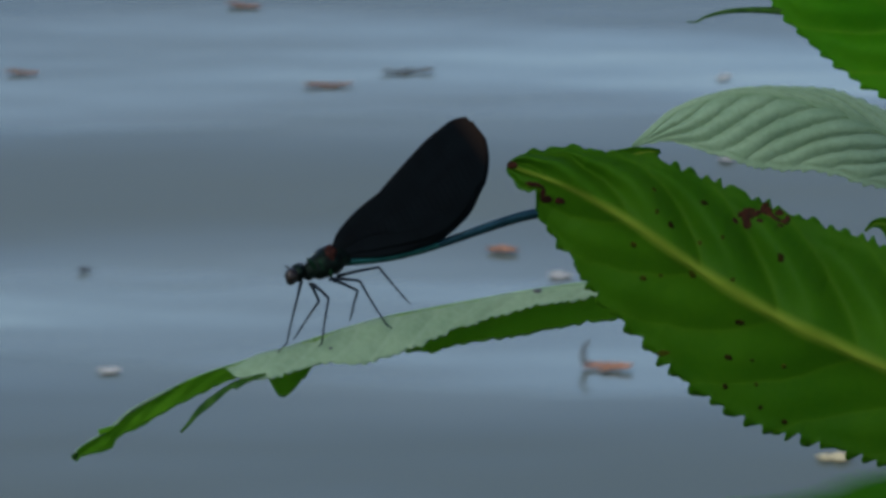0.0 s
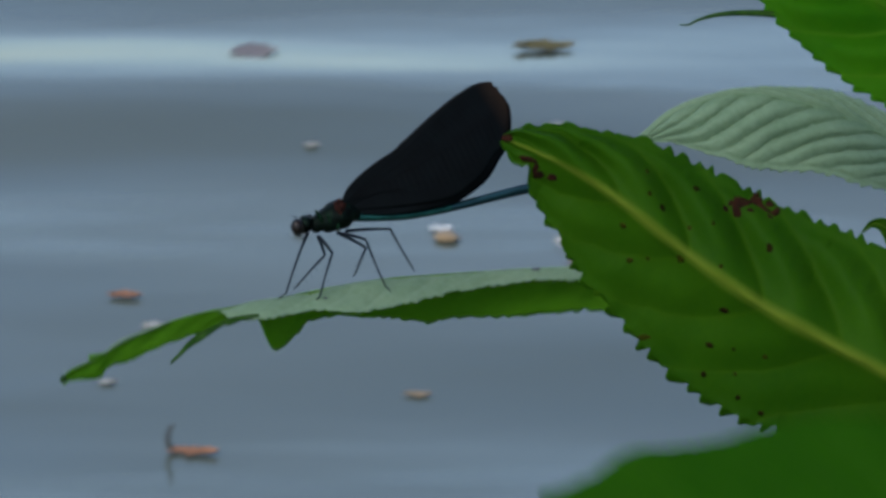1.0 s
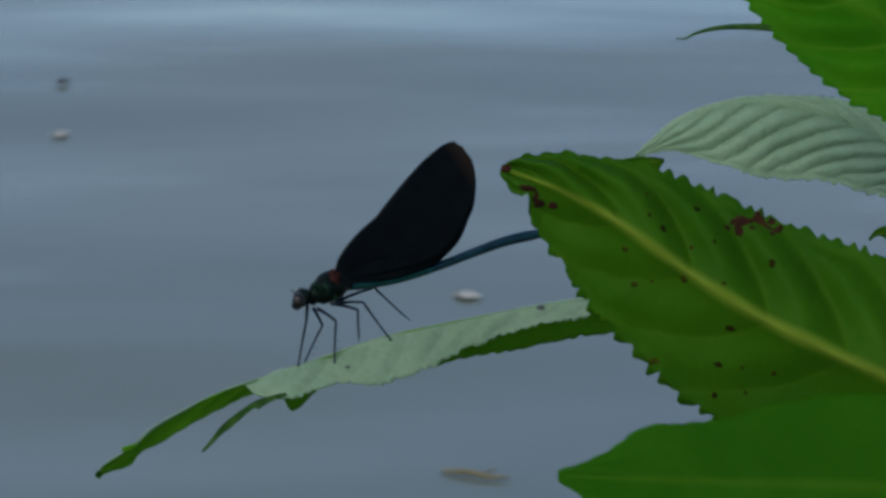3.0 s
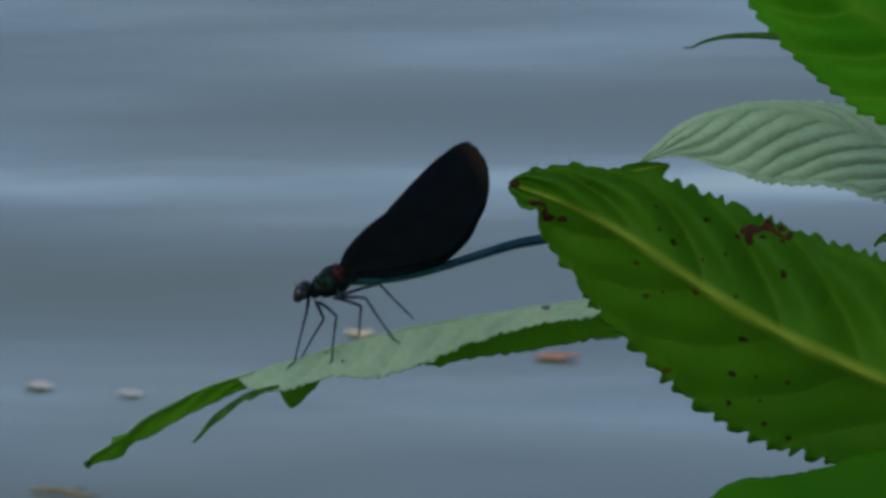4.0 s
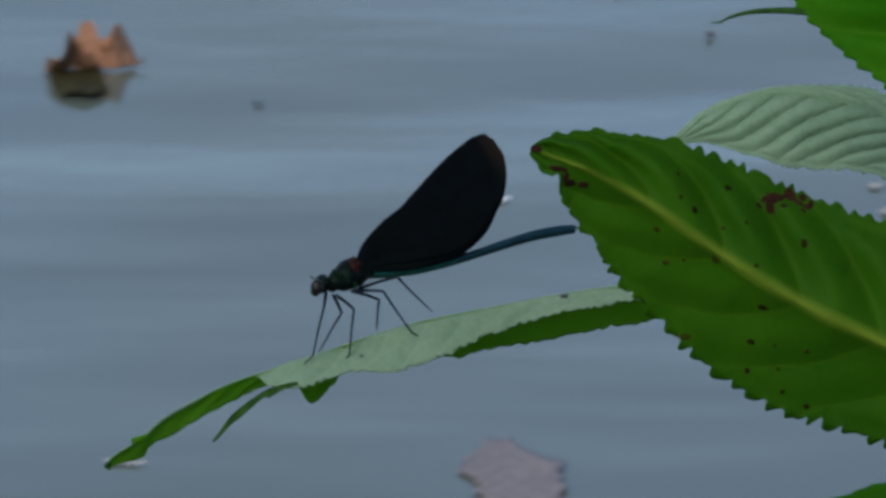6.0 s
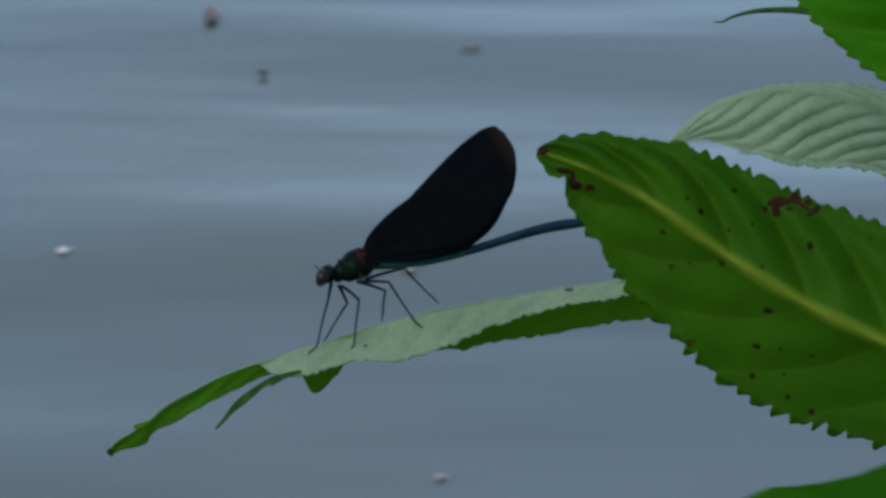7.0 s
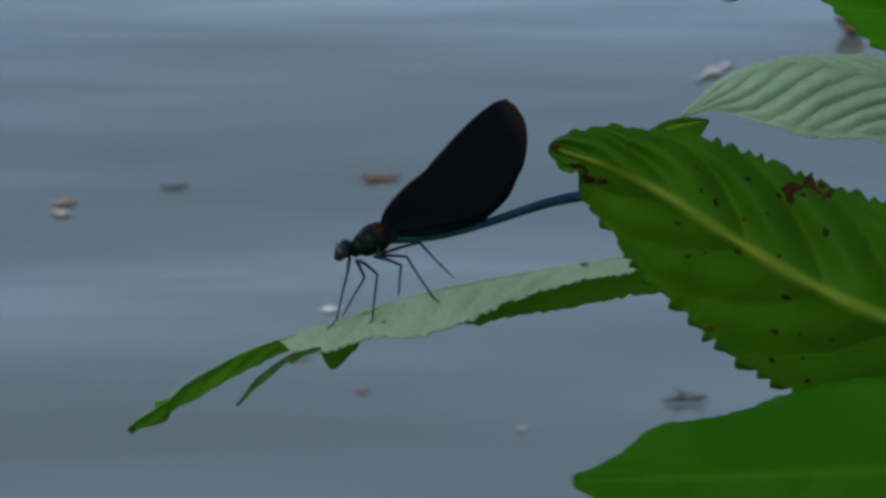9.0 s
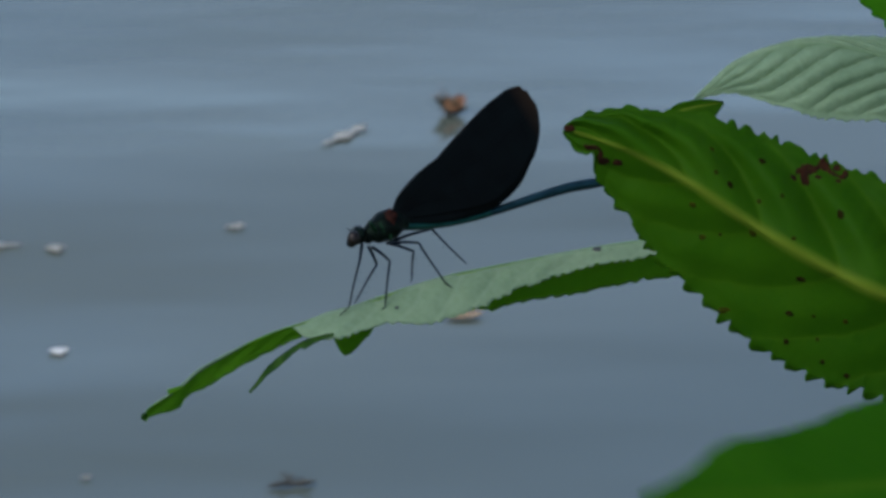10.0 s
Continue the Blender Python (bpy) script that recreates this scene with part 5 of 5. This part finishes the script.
PERCH_WAY = [
    (0, -6.06, -16.65, 0.53, -4.0, -2), (0.1, -6.52, -16.31, 0.46, -3.6, -2.2), (0.2, -6.22, -16.39, 0.39, -3.2, -2.4), (0.3, -6.52, -16.81, 0.33, -2.9, -2.6),
    (0.4, -6.80, -17.15, 0.26, -2.5, -2.8), (0.5, -6.55, -17.32, 0.19, -2.1, -3), (0.6, -6.46, -17.22, 0.74, -2.1, -6), (0.7, -6.13, -15.96, 1.28, -2.1, -9),
    (0.8, -6.61, -15.24, 1.83, -2.1, -12), (0.9, -7.34, -13.81, 1.03, -3.1, -15), (1, -6.65, -10.41, -1.35, 0.4, -18), (1.1, -6.51, -13.69, -6.13, 3.4, 2),
    (1.2, -6.55, -19.81, -2.93, 2.0, 6), (1.3, -5.64, -20.28, -6.24, 5.6, 11), (1.4, -5.48, -19.12, -3.63, 3.0, 5.5), (1.5, -5.83, -18.77, -1.02, 0.3, 0),
    (1.6, -6.77, -18.97, -0.39, -0.1, -0.8), (1.7, -6.85, -19.14, 0.24, -0.5, -1.6), (1.8, -5.53, -18.70, 0.88, -1.0, -2.4), (1.9, -5.63, -18.65, 1.51, -1.4, -3.2),
    (2, -6.24, -18.91, 2.14, -1.8, -4), (2.1, -6.06, -18.38, 1.27, -1.6, -2.5), (2.2, -5.61, -17.39, 0.39, -1.3, -1), (3.3, -4.07, -18.90, -2.18, 4.7, 6),
    (3.4, -5.37, -19.67, -0.88, -0.5, 3), (3.5, -6.33, -16.99, 0.43, -5.8, 0), (3.6, -6.72, -17.31, 0.07, -4.8, 0), (3.7, -6.85, -17.64, -0.29, -3.7, 0),
    (3.8, -7.12, -19.98, -0.66, -2.7, 0), (3.9, -7.14, -19.68, -1.02, -1.6, 0), (4, -6.35, -17.42, -1.38, -0.6, 0), (4.1, -5.88, -16.43, -1.29, -0.0, 0.4),
    (4.2, -6.13, -17.56, -1.21, 0.5, 0.8), (4.3, -6.46, -18.79, -1.12, 1.1, 1.2), (4.4, -5.86, -19.20, -1.04, 1.6, 1.6), (4.5, -5.57, -18.13, -0.95, 2.2, 2),
    (4.6, -5.55, -17.18, -1.67, 3.3, 3.6), (4.7, -4.83, -16.17, -2.40, 4.4, 5.2), (4.8, -5.04, -16.22, -3.12, 5.5, 6.8), (4.9, -4.58, -16.88, -3.85, 6.6, 8.4),
    (5, -3.72, -17.37, -4.57, 7.7, 10), (5.1, -4.51, -17.89, -3.84, 6.5, 8.4), (5.2, -5.25, -17.55, -3.11, 5.3, 6.8), (5.3, -5.55, -16.71, -2.38, 4.1, 5.2),
    (5.4, -5.43, -17.46, -1.65, 2.9, 3.6), (5.5, -5.70, -17.99, -0.92, 1.7, 2), (5.6, -5.73, -17.20, -0.35, -0.1, 1), (5.7, -5.85, -17.11, 0.22, -2.0, 0),
    (6.8, -6.11, -18.35, -0.57, -0.9, 4), (6.9, -6.15, -17.74, -0.44, -1.3, 1.5), (7, -6.13, -16.78, -0.31, -1.6, -1), (7.1, -6.58, -17.16, -0.19, -1.5, -0.4),
    (7.2, -6.65, -18.97, -0.07, -1.4, 0.2), (7.3, -6.36, -19.01, 0.05, -1.3, 0.8), (7.4, -6.51, -17.63, 0.17, -1.2, 1.4), (7.5, -6.79, -18.76, 0.29, -1.1, 2),
    (7.6, -6.43, -18.13, 0.20, -0.8, 1.33333), (7.7, -6.22, -17.96, 0.11, -0.4, 0.666667), (7.8, -5.89, -17.57, 0.02, -0.1, 0), (7.9, -5.83, -17.59, 0.37, -0.8, -0.5),
    (8, -5.86, -17.77, 0.72, -1.5, -1), (8.1, -5.02, -16.97, 0.76, -0.9, -1.4), (8.2, -5.31, -17.05, 0.80, -0.3, -1.8), (8.3, -5.20, -17.13, 0.84, 0.2, -2.2),
    (8.4, -4.92, -16.96, 0.88, 0.8, -2.6), (8.5, -5.27, -17.22, 0.92, 1.4, -3), (8.6, -5.76, -18.44, 0.67, 1.2, -2.4), (8.7, -5.95, -17.55, 0.42, 1.0, -1.8),
    (8.8, -5.88, -17.53, 0.17, 0.8, -1.2), (8.9, -5.90, -17.94, -0.08, 0.6, -0.6), (9, -6.04, -17.61, -0.33, 0.4, 0), (9.1, -6.18, -17.55, -0.34, 0.5, 0.4),
    (9.2, -6.09, -17.62, -0.35, 0.5, 0.8), (9.3, -6.18, -17.86, -0.37, 0.6, 1.2), (9.4, -5.92, -17.34, -0.38, 0.6, 1.6), (9.5, -6.60, -18.16, -0.39, 0.7, 2),
    (9.6, -5.92, -18.31, -0.31, 0.6, 1.6), (9.7, -5.66, -18.19, -0.23, 0.4, 1.2), (9.8, -5.65, -16.89, -0.16, 0.3, 0.8), (9.9, -5.90, -17.19, -0.08, 0.1, 0.4),
    (10, -6.12, -18.17, 0.00, 0.0, 0),
]
PALE_WAY = [
    (0, 52.85, 15.66, -1.00, 0.0, 0), (0.5, 52.40, 15.81, -1.00, 0.0, 0), (0.8, 52.53, 15.61, -1.00, 0.0, 0), (1, 52.57, 15.57, -1.00, 0.0, 0),
    (1.1, 51.40, 16.51, -3.00, 0.0, 0), (1.2, 50.66, 15.50, -3.00, 0.0, 0), (1.3, 51.47, 14.44, -3.00, 0.0, 0), (1.5, 53.24, 15.03, -3.00, 0.0, 0),
    (2, 52.57, 15.66, -1.00, 0.0, 0), (2.2, 54.01, 15.51, -0.00, 0.0, 0), (3.3, 53.46, 15.47, -1.00, 0.0, 0), (3.5, 53.13, 15.69, -0.00, 0.0, 0),
    (4, 52.39, 14.67, -1.00, 0.0, 0), (4.5, 52.85, 15.41, -0.00, 0.0, 0), (5, 54.25, 17.34, 1.00, 0.0, 0), (5.5, 52.94, 15.22, -0.00, 0.0, 0),
    (5.7, 53.96, 16.18, -0.00, 0.0, 0), (6.8, 51.80, 15.49, -0.00, 0.0, 0), (7, 52.94, 15.51, -0.00, 0.0, 0), (7.5, 51.82, 16.00, -0.00, 0.0, 0),
    (7.8, 52.71, 15.55, -0.00, 0.0, 0), (8, 52.66, 15.41, -0.00, 0.0, 0), (8.5, 53.22, 16.49, -0.00, 0.0, 0), (9, 52.66, 15.41, -0.00, 0.0, 0),
    (9.5, 51.83, 16.30, -0.00, 0.0, 0), (10, 52.76, 15.41, -0.00, 0.0, 0),
]
TOP_WAY = [
    (0, 67.79, 32.47, -0.00, 0.0, 0), (0.5, 66.55, 31.26, -0.00, 0.0, 0), (0.8, 66.05, 31.62, -0.00, 0.0, 0), (0.9, 66.10, 30.60, -0.00, 0.0, 0),
    (1, 66.72, 32.02, -0.00, 0.0, 0), (1.1, 65.06, 30.38, -0.00, 0.0, 0), (1.2, 62.40, 28.35, -0.00, 0.0, 0), (1.3, 62.18, 27.00, -0.00, 0.0, 0),
    (1.5, 65.37, 29.87, -0.00, 0.0, 0), (2, 65.20, 30.59, -0.00, 0.0, 0), (2.2, 66.56, 31.49, -0.00, 0.0, 0), (3.3, 66.40, 31.04, -0.00, 0.0, 0),
    (3.5, 67.16, 32.73, -0.00, 0.0, 0), (4, 65.39, 29.83, -0.00, 0.0, 0), (4.5, 63.86, 30.41, -0.00, 0.0, 0), (5, 62.96, 31.32, -0.00, 0.0, 0),
    (5.5, 65.65, 31.22, -0.00, 0.0, 0), (5.7, 67.22, 33.01, -0.00, 0.0, 0), (6.8, 66.26, 31.29, -0.00, 0.0, 0), (7, 66.72, 31.93, -0.00, 0.0, 0),
    (7.5, 64.85, 31.95, -0.00, 0.0, 0), (8, 66.27, 31.93, -0.00, 0.0, 0), (8.5, 64.93, 31.79, -0.00, 0.0, 0), (9, 65.73, 30.59, -0.00, 0.0, 0),
    (9.5, 64.78, 30.45, -0.00, 0.0, 0), (10, 65.91, 30.77, -0.00, 0.0, 0),
]
LOW_WAY = [
    (0, 57.03, -47.28, -2.00, 0.0, 0), (0.1, 35.22, -36.22, -2.59, 0.0, 0), (0.2, 39.22, -29.71, -9.06, 0.0, 0), (0.3, 44.40, -38.64, -0.24, 0.0, 0),
    (0.4, 36.43, -36.31, -2.59, 0.0, 0), (0.5, 51.03, -43.40, -6.00, 0.0, 0), (0.6, 35.65, -35.46, -3.47, 0.0, 0), (0.7, 35.99, -29.83, -9.06, 0.0, 0),
    (0.8, 36.58, -22.76, -16.00, 0.0, 0), (0.9, 37.56, -21.72, -15.00, 0.0, 0), (1, 41.17, -39.73, -4.00, 0.0, 0), (1.1, 73.99, -45.89, -4.00, 0.0, 0),
    (1.2, 69.99, -51.57, -2.00, 0.0, 0), (1.3, 70.20, -51.33, -2.00, 0.0, 0), (1.5, 43.42, -39.07, -4.00, 0.0, 0), (1.6, 45.75, -36.64, -0.82, 0.0, 0),
    (1.7, 36.73, -34.62, -2.59, 0.0, 0), (1.8, 43.60, -35.13, -1.88, 0.0, 0), (1.9, 62.96, -39.90, -0.00, 0.0, 0), (2, 58.77, -43.17, -4.00, 0.0, 0),
    (2.1, 62.91, -45.67, -0.00, 0.0, 0), (2.2, 62.84, -49.04, -2.00, 0.0, 0), (3.3, 39.78, -31.60, -4.00, 0.0, 0), (3.4, 60.54, -46.76, -0.00, 0.0, 0),
    (3.5, 52.00, -50.13, -2.00, 0.0, 0), (3.6, 35.88, -34.19, -4.00, 0.0, 0), (3.7, 34.65, -27.50, -10.24, 0.0, 0), (3.8, 59.86, -46.63, -0.00, 0.0, 0),
    (3.9, 63.89, -45.69, -0.00, 0.0, 0), (4, 55.36, -42.40, -2.00, 0.0, 0), (4.1, 63.57, -42.94, -0.00, 0.0, 0), (4.5, 57.11, -40.99, -2.00, 0.0, 0),
    (4.6, 54.44, -38.09, -0.00, 0.0, 0), (4.7, 44.25, -36.40, -0.82, 0.0, 0), (4.8, 56.68, -37.83, -0.00, 0.0, 0), (4.9, 42.30, -36.60, -0.82, 0.0, 0),
    (5, 36.91, -32.16, -10.00, 0.0, 0), (5.1, 44.40, -38.20, -3.76, 0.0, 0), (5.2, 61.00, -45.40, -0.00, 0.0, 0), (5.3, 42.65, -36.51, -1.41, 0.0, 0),
    (5.4, 35.41, -35.44, -2.59, 0.0, 0), (5.5, 36.55, -34.03, -4.00, 0.0, 0), (5.6, 44.85, -40.40, -2.59, 0.0, 0), (5.7, 57.34, -49.70, -2.00, 0.0, 0),
    (6.8, 46.79, -38.74, -2.00, 0.0, 0), (6.9, 60.53, -44.73, -0.00, 0.0, 0), (7, 56.27, -45.60, -2.00, 0.0, 0), (7.1, 44.45, -38.64, -0.82, 0.0, 0),
    (7.2, 60.31, -42.67, -0.00, 0.0, 0), (7.3, 64.44, -46.22, -0.00, 0.0, 0), (7.4, 64.38, -45.61, -0.00, 0.0, 0), (7.5, 53.43, -45.00, -2.00, 0.0, 0),
    (7.6, 45.82, -39.13, -1.41, 0.0, 0), (7.7, 36.06, -35.22, -5.53, 0.0, 0), (7.8, 47.34, -40.70, -2.00, 0.0, 0), (7.9, 64.00, -48.49, -0.00, 0.0, 0),
    (8, 35.40, -36.97, -2.00, 0.0, 0), (8.1, 63.76, -48.09, -0.00, 0.0, 0), (8.2, 39.31, -41.69, -0.24, 0.0, 0), (8.3, 55.08, -44.32, -0.00, 0.0, 0),
    (8.4, 63.30, -47.88, -0.00, 0.0, 0), (8.5, 67.33, -47.67, -2.00, 0.0, 0), (8.6, 34.38, -36.01, -6.71, 0.0, 0), (8.7, 37.08, -35.04, -7.88, 0.0, 0),
    (8.8, 42.47, -40.60, -2.59, 0.0, 0), (8.9, 42.29, -41.43, -2.00, 0.0, 0), (9, 38.32, -39.99, -0.00, 0.0, 0), (9.1, 36.87, -42.53, -1.41, 0.0, 0),
    (9.2, 45.01, -42.85, -1.41, 0.0, 0), (9.3, 55.64, -45.12, -0.00, 0.0, 0), (9.4, 55.37, -45.48, -0.00, 0.0, 0), (9.5, 56.76, -46.25, 1.00, 0.0, 0),
    (9.6, 64.92, -48.67, -0.00, 0.0, 0), (9.7, 51.30, -45.70, -0.24, 0.0, 0), (9.8, 38.56, -42.96, -3.18, 0.0, 0), (9.9, 37.91, -38.36, -7.88, 0.0, 0),
    (10, 46.74, -44.78, 2.00, 0.0, 0),
]


def held(row, d, turn_axis, twist_axis):
    t, x, y, roll, turn, twist = row
    m = CAM0 @ pose(x / 1000, y / 1000, -d, 0, 0, roll)
    return m @ Matrix.Rotation(radians(turn), 4, turn_axis) @ Matrix.Rotation(radians(twist), 4, twist_axis)


SPIN = {"D": 62.0}


def near_view(way, t):
    """True while a drifting thing is near the place that the camera looks at."""
    x, y = [float(np.interp(t, [w[0] for w in way], [w[i] for w in way])) for i in (1, 2)]
    return abs(x) < 0.35 and 1.8 < y < 3.3


def motions():
    walk(water, [(0, pose(0, 0, 0)), (10, pose(*(WAVE_SPEED * 10)))])
    back = PLANT_AT.inverted()
    for ob, rows, d, ax1, ax2 in ((LEAF_FRONT, FRONT_WAY, 0.975, Vector((0.84, -0.54, 0)), Vector((0.54, 0.84, 0))), (LEAF_PERCH, PERCH_WAY, 1.0235, Vector((0, 1, 0)), Vector((0.93, 0.37, 0))),
                                  (LEAF_PALE, PALE_WAY, 1.06, Vector((0, 1, 0)), Vector((1, 0, 0))), (LEAF_TOP, TOP_WAY, 1.0, Vector((0, 1, 0)), Vector((1, 0, 0))),
                                  (LEAF_LOW, LOW_WAY, 0.94, Vector((0, 1, 0)), Vector((1, 0, 0))), (LEAF_SIDE, PALE_WAY, 1.06, Vector((0, 1, 0)), Vector((1, 0, 0)))):
        walk(ob, [(r[0], back @ held(r, d, ax1, ax2)) for r in rows])
    walk(BUG, [(r[0], held(r, 1.02, Vector((0, 1, 0)), Vector((1, 0, 0)))) for r in DAMSELFLY_WAY])
    # the feet keep their places on the swaying perch: each leg turns at its hip
    def way_at(way, t, d, a1, a2):
        return held([float(np.interp(t, [w[0] for w in way], [w[i] for w in way])) for i in range(6)], d, a1, a2)
    perch_at = lambda t: way_at(PERCH_WAY, t, 1.0235, Vector((0, 1, 0)), Vector((0.93, 0.37, 0)))
    bug_at = lambda t: way_at(DAMSELFLY_WAY, t, 1.02, Vector((0, 1, 0)), Vector((1, 0, 0)))
    for leg, hip, toe in LEGS:
        grip = perch_at(10).inverted() @ bug_at(10) @ toe
        rows = []
        for t in [w[0] for w in DAMSELFLY_WAY]:
            goal = bug_at(t).inverted() @ perch_at(t) @ grip
            bend = math.atan2(goal.y - hip.y, goal.x - hip.x) - math.atan2(toe.y - hip.y, toe.x - hip.x)
            bend = max(-0.2, min(0.2, 0.65 * bend))
            rows.append((t, Matrix.Translation(hip) @ Matrix.Rotation(bend, 4, "Z") @ Matrix.Translation(-hip)))
        walk(leg, rows)
    for key, (ob, yaw) in LITTER.items():
        way = DRIFT[key]
        times = sorted({0.0, 10.0, *[w[0] for w in way], *[round(0.1 * k, 1) for k in range(101) if way[0][0] - 0.35 <= 0.1 * k <= way[-1][0] + 0.35 and near_view(way, 0.1 * k)]})
        rows = []
        for t in times:
            x, y = [float(np.interp(t, [w[0] for w in way], [w[i] for w in way])) for i in (1, 2)]
            z = swell_height(x - WAVE_SPEED.x * t, y - WAVE_SPEED.y * t) if near_view(way, t) else 0.0
            rows.append((t, pose(x, y, z + 0.0006, 0, 0, yaw + SPIN.get(key, 0.0) * min(max(t - 2, -1.5), 0.4) + 2.0 * (t - 5))))
        walk(ob, rows)


motions()
